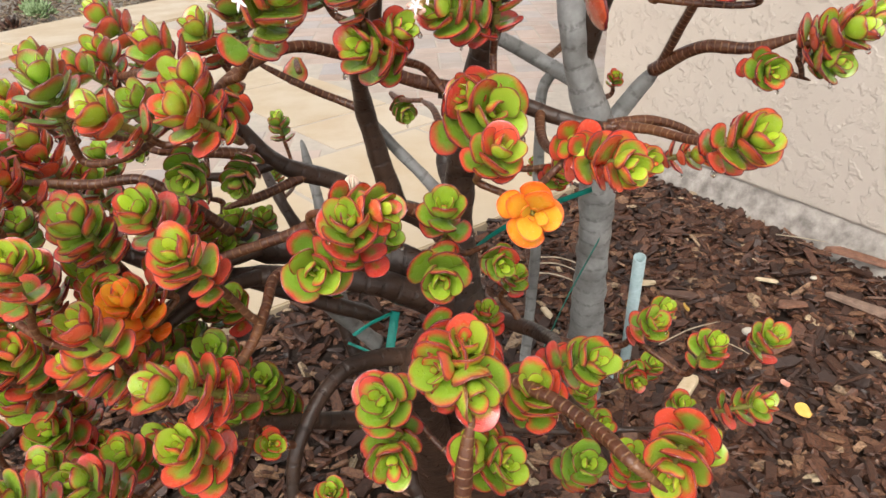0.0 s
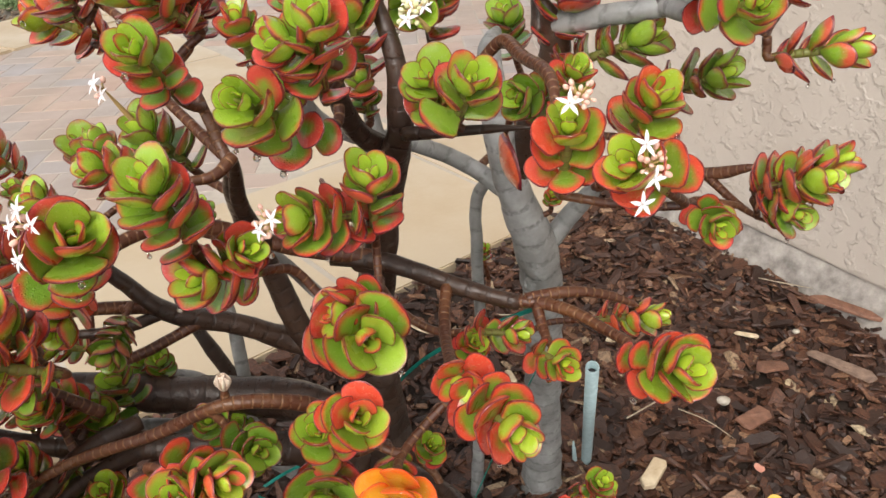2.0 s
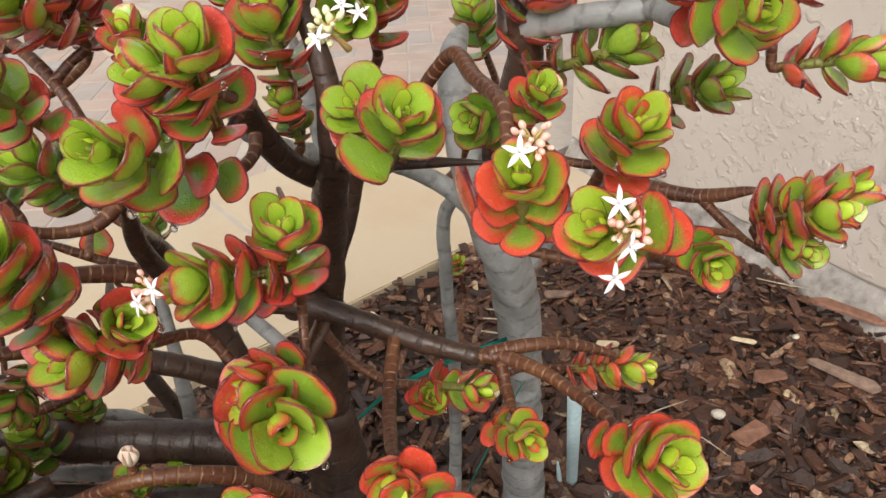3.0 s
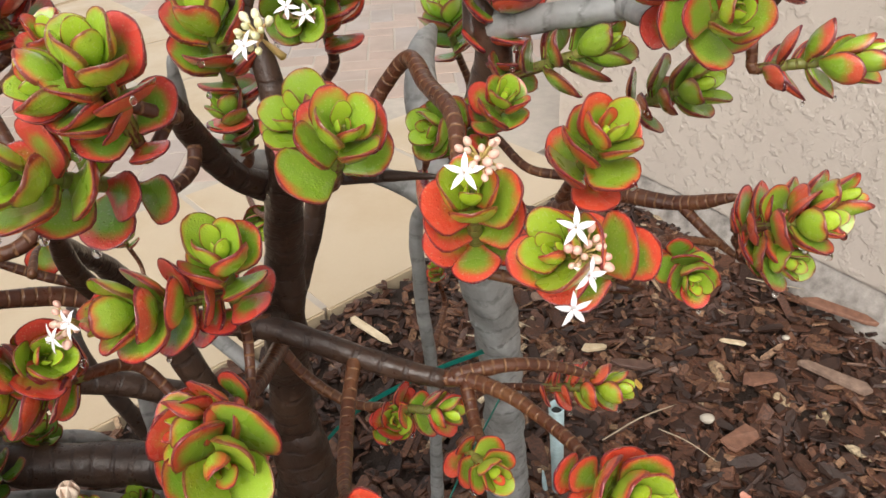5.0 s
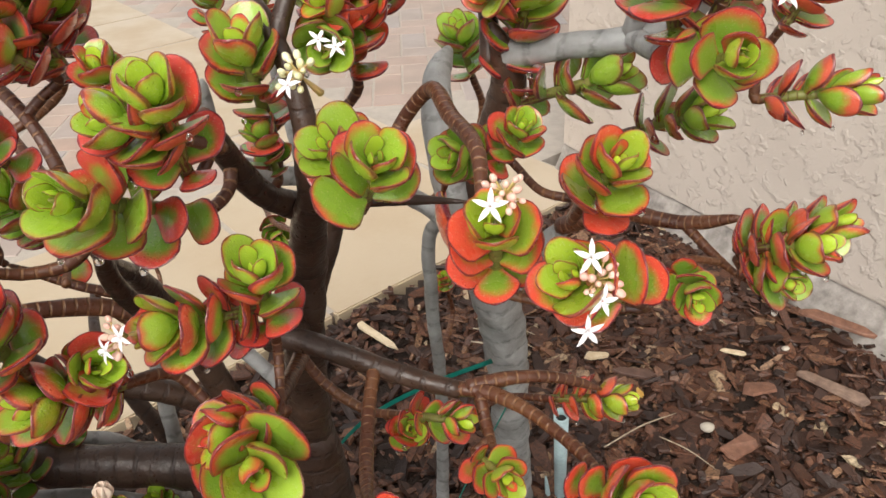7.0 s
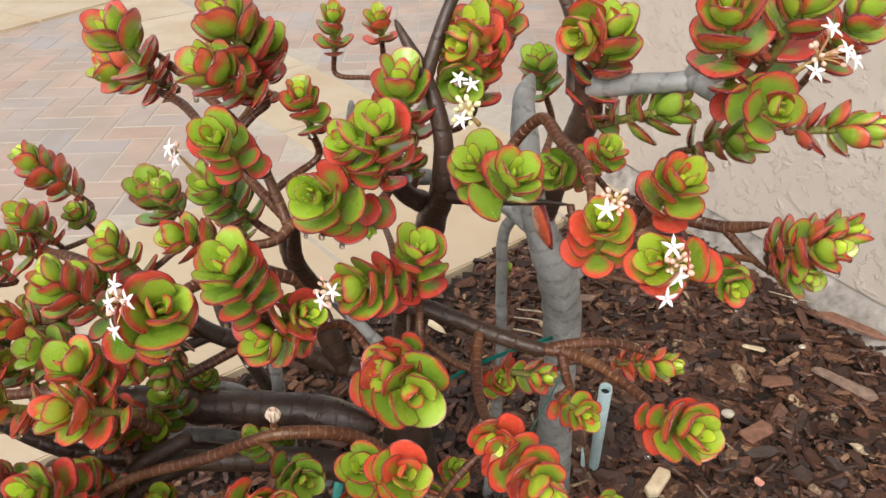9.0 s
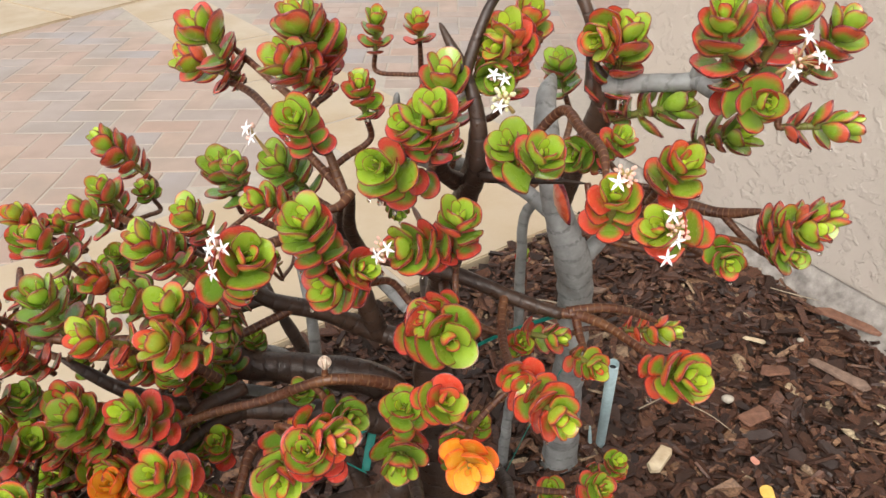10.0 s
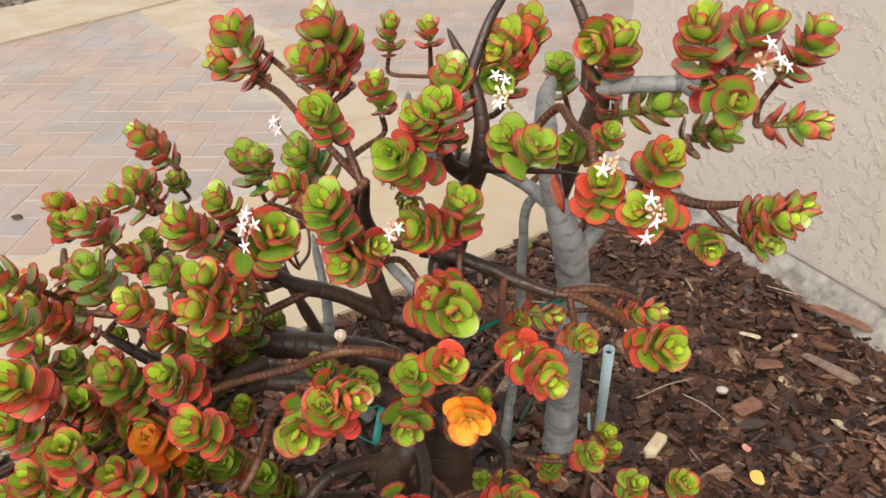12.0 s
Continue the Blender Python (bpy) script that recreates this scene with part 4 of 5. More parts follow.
limb("branch", [(0.172, 0.93, 0.655, 0.019), (0.188, 0.908, 0.735, 0.0195), (0.207, 0.884, 0.835, 0.019), (0.195, 0.88, 0.865, 0.012)], BARK_DARK, grey_jade, 12)
limb("branch", [(0.11, 0.735, 0.795, 0.0065), (0.132, 0.765, 0.838, 0.0072), (0.147, 0.757, 0.858, 0.0072), (0.162, 0.705, 0.862, 0.0068), (0.175, 0.65, 0.862, 0.0062), (0.174, 0.615, 0.848, 0.005)], BARK_TWIG, jade, 12)

limb("branch", [(0.325, 0.832, 0.876, 0.008), (0.352, 0.832, 0.858, 0.0075), (0.380, 0.826, 0.834, 0.007)], BARK_TWIG, grey_jade, 10)

shoot((0.035, 0.610, 0.922), (0.05, -0.46, 0.89), 0.039, 6, 0.75, stretch=1.01)
shoot((0.010, 0.610, 0.908), (-0.62, -0.58, 0.53), 0.033, 4, 0.60)
shoot((-0.011, 0.585, 0.882), (-0.23, -0.82, 0.52), 0.045, 6, 0.75, stretch=1.33)
shoot((-0.080, 0.630, 0.903), (-0.07, -0.70, 0.71), 0.036, 6, 0.75, stretch=1.12)
shoot((-0.041, 0.730, 0.898), (-0.06, -0.31, 0.95), 0.031, 5, 0.50)
shoot((0.038, 0.757, 0.842), (-0.13, -0.18, 0.97), 0.026, 5, 0.25)
shoot((-0.188, 0.769, 0.797), (-0.30, -0.03, 0.95), 0.026, 4, 0.20)
shoot((-0.120, 0.615, 0.833), (-0.70, -0.55, 0.46), 0.029, 5, 0.40)
shoot((-0.066, 0.570, 0.845), (-0.17, -0.35, 0.92), 0.040, 6, 0.70)
shoot((0.055, 0.640, 0.812), (0.06, -0.31, 0.95), 0.040, 5, 0.45)
shoot((0.000, 0.615, 0.788), (-0.67, -0.67, 0.32), 0.041, 6, 0.50)
shoot((-0.060, 0.583, 0.768), (-0.57, -0.71, 0.41), 0.041, 5, 0.50)
shoot((-0.022, 0.600, 0.778), (0.72, -0.43, 0.55), 0.032, 4, 0.60)
shoot((0.093, 0.676, 0.864), (-0.34, -0.53, 0.78), 0.041, 3, 0.50, splay=6)
shoot((0.126, 0.640, 0.872), (0.26, -0.50, 0.82), 0.043, 3, 0.60, splay=4)
shoot((0.158, 0.740, 0.823), (-0.57, -0.71, 0.41), 0.034, 5, 0.25)
shoot((0.206, 0.730, 0.847), (0.25, -0.53, 0.81), 0.030, 5, 0.50)
shoot((0.180, 0.604, 0.854), (-0.04, -0.50, 0.86), 0.038, 5, 0.80)
shoot((0.261, 0.703, 0.835), (0.26, -0.50, 0.82), 0.044, 4, 0.72)
shoot((0.210, 0.585, 0.834), (-0.61, -0.50, 0.62), 0.040, 5, 0.70)
shoot((0.290, 0.835, 0.838), (0.78, -0.48, 0.40), 0.050, 6, 0.25, lean=0.75)
shoot((0.370, 0.865, 0.794), (0.71, -0.54, 0.46), 0.050, 5, 0.15, lean=0.80)
shoot((0.308, 0.668, 0.903), (0.01, -0.92, 0.40), 0.046, 4, 0.65, stretch=1.48)
shoot((0.452, 0.795, 0.832), (0.90, -0.38, 0.20), 0.042, 5, 0.50, stretch=1.2, lean=0.66)
shoot((0.446, 0.770, 0.744), (0.70, -0.46, 0.54), 0.046, 6, 0.55, stretch=1.15, lean=0.72)
shoot((0.412, 0.759, 0.694), (0.46, -0.88, 0.10), 0.036, 4, 0.25, stretch=1.14)
shoot((0.338, 0.750, 0.690), (0.07, -0.99, 0.09), 0.033, 5, 0.50)
shoot((0.214, 0.918, 0.650), (0.00, -0.42, 0.91), 0.017, 3, 0.35)
shoot((0.292, 0.727, 0.620), (0.88, -0.37, 0.30), 0.033, 6, 0.75, stretch=1.30)
shoot((0.262, 0.571, 0.690), (0.42, -0.72, 0.55), 0.043, 6, 0.75, stretch=0.80)
shoot((0.190, 0.627, 0.648), (0.47, -0.84, 0.28), 0.027, 5, 0.85)
shoot((0.109, 0.558, 0.689), (0.00, -1.00, 0.03), 0.034, 1, 0.80, splay=22)
shoot((0.123, 0.717, 0.607), (0.30, -0.64, 0.71), 0.026, 4, 0.55)
shoot((0.168, 0.712, 0.617), (0.88, -0.41, 0.23), 0.031, 6, 0.70, stretch=1.20)
shoot((0.146, 0.515, 0.686), (0.53, -0.84, 0.13), 0.038, 7, 0.80)
shoot((0.050, 0.515, 0.709), (0.33, -0.60, 0.73), 0.036, 4, 1.00)
shoot((0.004, 0.587, 0.632), (0.00, -0.57, 0.82), 0.041, 5, 0.50)
shoot((-0.046, 0.600, 0.598), (0.57, -0.71, 0.41), 0.036, 4, 0.30)
shoot((0.022, 0.604, 0.722), (-0.64, -0.69, 0.33), 0.036, 4, 0.55)
shoot((0.050, 0.583, 0.712), (0.36, -0.85, 0.38), 0.057, 5, 0.50)
shoot((-0.068, 0.503, 0.661), (-0.07, -0.58, 0.81), 0.043, 6, 0.65)
shoot((-0.035, 0.512, 0.662), (0.87, -0.43, 0.25), 0.036, 5, 0.85)
shoot((-0.097, 0.505, 0.612), (0.11, -0.97, 0.22), 0.049, 5, 0.50)
shoot((-0.001, 0.570, 0.562), (0.03, -0.99, 0.14), 0.044, 4, 0.55)
shoot((0.068, 0.478, 0.668), (0.00, -0.97, 0.26), 0.038, 2, 2.00, splay=16)
shoot((0.056, 0.600, 0.560), (0.25, -0.97, 0.06), 0.030, 3, 0.55)
shoot((0.131, 0.512, 0.518), (0.54, -0.61, 0.58), 0.040, 6, 0.50)
shoot((0.288, 0.862, 0.255), (0.32, -0.39, 0.87), 0.033, 4, 0.45)
shoot((0.260, 0.840, 0.235), (0.25, -0.97, 0.06), 0.033, 4, 0.50)
shoot((0.312, 0.793, 0.236), (0.29, -0.46, 0.84), 0.037, 4, 0.60)
shoot((0.374, 0.695, 0.316), (0.70, -0.45, 0.55), 0.039, 6, 0.50)
shoot((-0.004, 0.405, 0.592), (-0.42, -0.77, 0.49), 0.048, 5, 0.35)
shoot((0.024, 0.395, 0.575), (0.30, -0.95, 0.05), 0.051, 6, 0.50)
shoot((0.018, 0.420, 0.605), (0.09, -0.50, 0.86), 0.045, 4, 0.80)
shoot((-0.055, 0.482, 0.508), (-0.27, -0.62, 0.73), 0.045, 4, 0.55)
shoot((-0.045, 0.465, 0.448), (0.04, -1.00, 0.09), 0.044, 5, 0.50)
shoot((0.073, 0.480, 0.520), (-0.10, -0.43, 0.90), 0.043, 4, 0.70)
shoot((0.076, 0.495, 0.480), (0.36, -0.92, 0.18), 0.041, 5, 0.35)
shoot((0.018, 0.457, 0.471), (-0.37, -0.68, 0.64), 0.045, 5, 0.35)
shoot((0.052, 0.457, 0.458), (0.47, -0.66, 0.58), 0.043, 5, 0.40)
shoot((0.122, 0.487, 0.428), (0.21, -0.60, 0.77), 0.035, 5, 0.25)
shoot((0.203, 0.446, 0.484), (0.58, -0.48, 0.66), 0.040, 6, 0.60)
shoot((0.158, 0.398, 0.493), (-0.49, -0.87, 0.03), 0.041, 6, 1.00)
shoot((0.145, 0.445, 0.478), (-0.11, -0.35, 0.93), 0.032, 5, 0.60)
shoot((0.151, 0.564, 0.404), (0.43, -0.62, 0.65), 0.028, 4, 0.40)
shoot((-0.108, 0.501, 0.388), (0.00, -0.50, 0.87), 0.026, 3, 0.40)
shoot((-0.148, 0.494, 0.452), (0.47, -0.66, 0.58), 0.024, 3, 0.90)
shoot((-0.193, 0.503, 0.449), (0.87, -0.43, 0.25), 0.028, 4, 0.90)
shoot((-0.298, 0.545, 0.652), (-0.28, -0.34, 0.90), 0.039, 6, 0.60)
shoot((-0.240, 0.535, 0.662), (-0.23, -0.56, 0.79), 0.040, 6, 0.70)
shoot((-0.272, 0.533, 0.585), (-0.61, -0.63, 0.49), 0.033, 5, 1.00)
shoot((-0.290, 0.470, 0.559), (-0.56, -0.50, 0.66), 0.041, 7, 0.75)
shoot((-0.210, 0.427, 0.568), (-0.60, -0.55, 0.57), 0.043, 7, 0.70)
shoot((-0.377, 0.543, 0.434), (-0.04, -0.50, 0.86), 0.043, 6, 0.55)
shoot((-0.277, 0.482, 0.460), (-0.04, -0.53, 0.85), 0.037, 5, 0.50)
shoot((-0.199, 0.424, 0.516), (-0.26, -0.50, 0.82), 0.041, 6, 0.65)
shoot((-0.287, 0.424, 0.484), (-0.37, -0.49, 0.79), 0.039, 6, 0.55)
shoot((-0.387, 0.603, 0.571), (-0.26, -0.20, 0.94), 0.037, 7, 0.90)
shoot((-0.402, 0.634, 0.657), (-0.35, -0.31, 0.88), 0.037, 7, 0.85)
shoot((-0.320, 0.592, 0.568), (-0.05, -0.42, 0.90), 0.035, 5, 0.40)
shoot((-0.220, 0.580, 0.494), (0.20, -0.44, 0.88), 0.036, 4, 0.25)
shoot((-0.248, 0.667, 0.498), (-0.20, -0.44, 0.88), 0.036, 5, 0.25)
shoot((-0.404, 0.611, 0.491), (-0.22, -0.36, 0.91), 0.030, 5, 0.15)
shoot((-0.255, 0.665, 0.602), (0.00, -0.42, 0.91), 0.033, 4, 0.40)
shoot((-0.215, 0.720, 0.594), (-0.14, -0.90, -0.41), 0.032, 6, 0.15)
shoot((-0.190, 0.628, 0.694), (-0.12, -0.96, -0.25), 0.036, 5, 0.80)
shoot((-0.200, 0.543, 0.738), (-0.53, -0.58, 0.62), 0.040, 6, 0.75)
shoot((-0.197, 0.575, 0.757), (-0.24, -0.28, 0.93), 0.039, 4, 0.60)
shoot((-0.256, 0.668, 0.765), (-0.51, -0.23, 0.83), 0.042, 7, 0.55)
shoot((-0.228, 0.718, 0.769), (-0.37, -0.26, 0.89), 0.036, 5, 0.65)
shoot((-0.388, 0.850, 0.724), (-0.37, -0.26, 0.89), 0.037, 5, 0.45)
shoot((-0.404, 0.809, 0.714), (-0.66, -0.37, 0.65), 0.036, 5, 0.60)
shoot((-0.490, 0.900, 0.645), (-0.38, -0.22, 0.90), 0.036, 5, 0.60)
shoot((-0.526, 0.873, 0.670), (-0.45, -0.34, 0.82), 0.037, 5, 0.75)
shoot((-0.504, 0.851, 0.653), (0.32, -0.39, 0.87), 0.032, 5, 0.75)
shoot((-0.425, 0.940, 0.752), (-0.62, -0.09, 0.78), 0.043, 6, 0.65, stretch=1.20)
shoot((-0.425, 0.875, 0.592), (-0.12, -0.26, 0.96), 0.035, 6, 0.15)
shoot((-0.460, 0.825, 0.592), (-0.24, -0.28, 0.93), 0.035, 5, 0.20)
shoot((-0.394, 0.723, 0.559), (-0.11, -0.35, 0.93), 0.026, 4, 0.20)
shoot((-0.226, 0.613, 0.648), (0.00, -0.98, -0.17), 0.032, 4, 0.20)
shoot((-0.316, 0.568, 0.647), (-0.11, -0.35, 0.93), 0.039, 6, 0.60)
shoot((-0.428, 0.608, 0.564), (-0.32, -0.39, 0.87), 0.037, 6, 0.65)
shoot((-0.278, 0.540, 0.581), (0.75, -0.49, 0.44), 0.028, 4, 1.00)
shoot((-0.268, 0.462, 0.604), (-0.22, -0.36, 0.91), 0.036, 5, 1.00)
shoot((-0.416, 0.613, 0.685), (-0.35, -0.31, 0.88), 0.037, 6, 0.80)
shoot((-0.397, 0.576, 0.657), (-0.12, -0.26, 0.96), 0.035, 5, 0.50)
shoot((-0.375, 0.596, 0.625), (0.11, -0.35, 0.93), 0.030, 5, 0.15)
shoot((-0.380, 0.528, 0.625), (-0.22, -0.36, 0.91), 0.039, 6, 0.70)
shoot((-0.351, 0.560, 0.600), (0.32, -0.39, 0.87), 0.032, 5, 0.50)
shoot((-0.371, 0.517, 0.575), (-0.22, -0.36, 0.91), 0.037, 5, 0.40)
shoot((-0.362, 0.466, 0.586), (-0.22, -0.36, 0.91), 0.039, 6, 0.60)
shoot((-0.333, 0.476, 0.572), (0.11, -0.35, 0.93), 0.037, 5, 0.80)
shoot((-0.472, 0.695, 0.656), (-0.24, -0.28, 0.93), 0.035, 6, 0.85)
shoot((-0.414, 0.714, 0.668), (-0.35, -0.13, 0.93), 0.039, 8, 0.90)
shoot((-0.408, 0.677, 0.623), (0.43, -0.81, -0.40), 0.037, 7, 1.00)
shoot((-0.356, 0.725, 0.677), (-0.61, -0.44, 0.66), 0.035, 5, 0.80)
shoot((-0.354, 0.791, 0.666), (0.32, -0.39, 0.87), 0.028, 4, 0.30)
shoot((-0.327, 0.746, 0.629), (0.00, -0.97, -0.26), 0.032, 5, 0.15)
shoot((-0.397, 0.545, 0.472), (-0.22, -0.36, 0.91), 0.037, 5, 0.50)
shoot((-0.409, 0.638, 0.497), (-0.11, -0.35, 0.93), 0.030, 5, 0.50)
shoot((-0.400, 0.680, 0.470), (-0.10, -0.43, 0.90), 0.028, 4, 0.20)
shoot((-0.263, 0.595, 0.468), (-0.11, -0.35, 0.93), 0.030, 4, 0.40)
shoot((-0.300, 0.626, 0.502), (0.11, -0.35, 0.93), 0.030, 4, 0.50)
shoot((-0.344, 0.477, 0.452), (-0.11, -0.35, 0.93), 0.037, 5, 0.50)
shoot((-0.246, 0.544, 0.364), (0.25, -0.53, 0.81), 0.032, 4, 0.30)
shoot((-0.349, 0.579, 0.385), (0.00, -0.34, 0.94), 0.030, 4, 0.30)
shoot((-0.106, 0.555, 0.818), (0.49, -0.46, 0.74), 0.046, 6, 0.65)
shoot((-0.215, 0.800, 0.783), (-0.12, -0.26, 0.96), 0.042, 5, 0.15)
shoot((-0.132, 0.727, 0.822), (-0.45, -0.34, 0.82), 0.042, 5, 0.20)
shoot((-0.363, 0.910, 0.692), (-0.24, -0.28, 0.93), 0.026, 3, 0.20)
shoot((-0.200, 0.768, 0.942), (-0.35, -0.31, 0.88), 0.045, 5, 0.60)
shoot((-0.248, 0.838, 0.882), (-0.76, -0.43, 0.48), 0.042, 6, 0.80)
shoot((-0.097, 0.740, 0.960), (-0.24, -0.28, 0.93), 0.050, 6, 0.50)
shoot((-0.076, 0.770, 0.930), (0.32, -0.39, 0.87), 0.045, 5, 0.50)
shoot((-0.111, 0.710, 0.927), (-0.58, -0.48, 0.66), 0.042, 5, 0.40)
shoot((-0.070, 1.070, 0.870), (0.12, -0.26, 0.96), 0.037, 5, 0.60)
shoot((0.036, 0.757, 0.903), (-0.06, -0.26, 0.96), 0.046, 6, 0.50)
shoot((0.170, 1.050, 0.820), (-0.24, -0.28, 0.93), 0.045, 5, 0.20)
shoot((0.094, 0.805, 0.928), (0.00, -0.34, 0.94), 0.050, 6, 0.75)
shoot((0.080, 0.781, 0.914), (-0.66, -0.73, 0.14), 0.042, 5, 1.10)
shoot((0.122, 0.847, 0.932), (0.32, -0.39, 0.87), 0.045, 5, 0.70)
shoot((0.084, 0.771, 0.885), (-0.09, -1.00, 0.01), 0.040, 5, 0.30)
shoot((0.225, 0.871, 0.912), (0.13, -0.21, 0.97), 0.052, 7, 0.65)
shoot((0.187, 0.852, 0.898), (-0.61, -0.79, 0.05), 0.047, 6, 0.90)
shoot((0.274, 0.720, 0.968), (-0.24, -0.28, 0.93), 0.047, 6, 0.70)
shoot((0.335, 0.726, 0.968), (0.24, -0.28, 0.93), 0.047, 6, 0.65)
shoot((0.448, 0.864, 0.923), (0.38, -0.22, 0.90), 0.045, 7, 0.65)
shoot((0.364, 0.801, 0.949), (0.54, -0.39, 0.75), 0.045, 6, 0.40)
shoot((0.080, 0.669, 0.386), (0.00, -0.50, 0.87), 0.022, 3, 0.10)
shoot((0.187, 0.850, 0.219), (-0.10, -0.43, 0.90), 0.037, 5, 0.55)
shoot((0.121, 0.597, 0.458), (0.25, -0.53, 0.81), 0.037, 5, 0.50)
shoot((0.213, 0.633, 0.475), (0.32, -0.56, 0.76), 0.032, 5, 0.50)
shoot((0.239, 0.692, 0.453), (0.29, -0.46, 0.84), 0.028, 4, 0.50)
shoot((0.258, 0.593, 0.477), (0.20, -0.44, 0.88), 0.032, 4, 0.60)
shoot((0.310, 0.587, 0.488), (0.20, -0.44, 0.88), 0.032, 4, 0.60)
shoot((-0.011, 1.027, 0.878), (0.00, -0.26, 0.97), 0.032, 4, 0.80)
shoot((-0.275, 1.180, 0.532), (-0.13, -0.18, 0.97), 0.032, 5, 0.10)
shoot((-0.057, 1.097, 0.549), (0.38, -0.89, -0.25), 0.030, 5, 0.10)
shoot((-0.267, 1.091, 0.473), (-0.13, -0.18, 0.97), 0.022, 3, 0.20)
shoot((0.143, 1.155, 0.450), (-0.12, -0.26, 0.96), 0.022, 4, 0.60)
shoot((0.044, 0.703, 0.452), (0.00, -0.34, 0.94), 0.030, 4, 0.50)
shoot((0.078, 0.708, 0.494), (0.29, -0.46, 0.84), 0.028, 4, 0.40)
shoot((-0.131, 0.710, 0.536), (0.00, -0.34, 0.94), 0.028, 4, 0.20)
shoot((0.427, 0.759, 0.732), (0.67, -0.61, 0.42), 0.045, 5, 0.45)
shoot((-0.265, 0.704, 0.577), (-0.11, -0.35, 0.93), 0.039, 5, 0.40)
shoot((-0.243, 0.773, 0.542), (0.00, -0.26, 0.97), 0.037, 5, 0.20)
shoot((-0.218, 0.823, 0.521), (0.12, -0.26, 0.96), 0.028, 4, 0.20)
shoot((-0.270, 0.731, 0.551), (-0.12, -0.26, 0.96), 0.039, 5, 0.15)
shoot((-0.243, 0.731, 0.531), (0.35, -0.31, 0.88), 0.035, 4, 0.15)
shoot((-0.245, 0.834, 0.514), (-0.12, -0.26, 0.96), 0.026, 3, 0.20)
shoot((-0.137, 0.792, 0.452), (0.00, -0.34, 0.94), 0.028, 4, 0.15)
shoot((-0.262, 0.520, 0.590), (-0.10, -0.43, 0.90), 0.039, 5, 1.20)
shoot((-0.350, 0.500, 0.760), (0.14, -0.41, 0.90), 0.040, 4, 0.40)
shoot((-0.383, 0.606, 0.411), (-0.06, -0.23, 0.97), 0.031, 5, 0.95)
shoot((-0.308, 0.577, 0.763), (-0.08, -0.23, 0.97), 0.039, 5, 0.20)
shoot((-0.277, 0.424, 0.676), (0.17, -0.35, 0.92), 0.033, 6, 0.85)
shoot((-0.262, 0.626, 0.722), (-0.44, -0.54, 0.72), 0.036, 5, 0.20)
shoot((-0.274, 0.733, 0.717), (-0.50, -0.60, 0.62), 0.033, 5, 0.55)
shoot((-0.269, 0.630, 0.568), (-0.18, -0.42, 0.89), 0.039, 5, 0.40)
shoot((-0.452, 0.560, 0.417), (0.13, -0.37, 0.92), 0.034, 5, 0.60)
shoot((-0.267, 0.528, 0.531), (-0.26, -0.28, 0.92), 0.039, 4, 0.85)
shoot((-0.278, 0.800, 0.663), (0.03, -0.49, 0.87), 0.036, 5, 0.55)
shoot((-0.177, 0.478, 0.541), (-0.10, -0.36, 0.93), 0.035, 6, 0.75)
shoot((-0.311, 0.559, 0.465), (-0.48, -0.67, 0.57), 0.037, 5, 0.75)
shoot((-0.297, 0.578, 0.387), (-0.48, -0.61, 0.63), 0.036, 5, 0.55)
shoot((-0.265, 0.548, 0.736), (-0.56, -0.55, 0.62), 0.036, 5, 0.95)
shoot((-0.316, 0.436, 0.737), (-0.02, -0.53, 0.85), 0.040, 5, 0.95)
shoot((-0.385, 0.490, 0.390), (-0.11, -0.53, 0.84), 0.038, 6, 0.20)
shoot((-0.456, 0.621, 0.720), (-0.52, -0.47, 0.71), 0.041, 5, 0.75)
shoot((-0.354, 0.458, 0.666), (-0.26, -0.39, 0.88), 0.036, 5, 0.40)
shoot((-0.469, 0.586, 0.525), (-0.45, -0.40, 0.80), 0.037, 5, 0.20)
shoot((-0.379, 0.695, 0.749), (-0.37, -0.28, 0.88), 0.035, 6, 0.55)
shoot((-0.308, 0.777, 0.576), (-0.66, -0.54, 0.53), 0.031, 6, 0.60)
shoot((-0.193, 0.479, 0.651), (-0.24, -0.53, 0.82), 0.040, 6, 0.75)
shoot((-0.378, 0.739, 0.615), (-0.16, -0.31, 0.94), 0.033, 6, 0.40)
shoot((-0.403, 0.470, 0.551), (-0.66, -0.54, 0.53), 0.032, 4, 0.55)
shoot((-0.316, 0.686, 0.590), (-0.24, -0.55, 0.80), 0.037, 5, 0.95)
shoot((-0.315, 0.378, 0.516), (-0.26, -0.45, 0.85), 0.039, 6, 0.40)
shoot((-0.223, 0.600, 0.476), (-0.18, -0.45, 0.86), 0.035, 5, 0.35)
shoot((-0.221, 0.660, 0.500), (-0.06, -0.45, 0.86), 0.035, 4, 0.30)
shoot((-0.265, 0.660, 0.511), (-0.10, -0.45, 0.86), 0.040, 4, 0.25)
shoot((-0.291, 0.620, 0.480), (-0.19, -0.45, 0.86), 0.037, 5, 0.60)
shoot((-0.192, 0.620, 0.428), (0.09, -0.45, 0.86), 0.039, 5, 0.20)
shoot((-0.387, 0.620, 0.491), (-0.19, -0.45, 0.86), 0.040, 5, 0.40)
shoot((-0.319, 0.600, 0.546), (0.10, -0.45, 0.86), 0.035, 5, 0.50)
shoot((-0.394, 0.580, 0.472), (-0.16, -0.45, 0.86), 0.039, 5, 0.55)
shoot((-0.186, 0.640, 0.382), (-0.26, -0.45, 0.86), 0.038, 5, 0.20)
shoot((-0.271, 0.660, 0.462), (-0.05, -0.45, 0.86), 0.035, 5, 0.30)
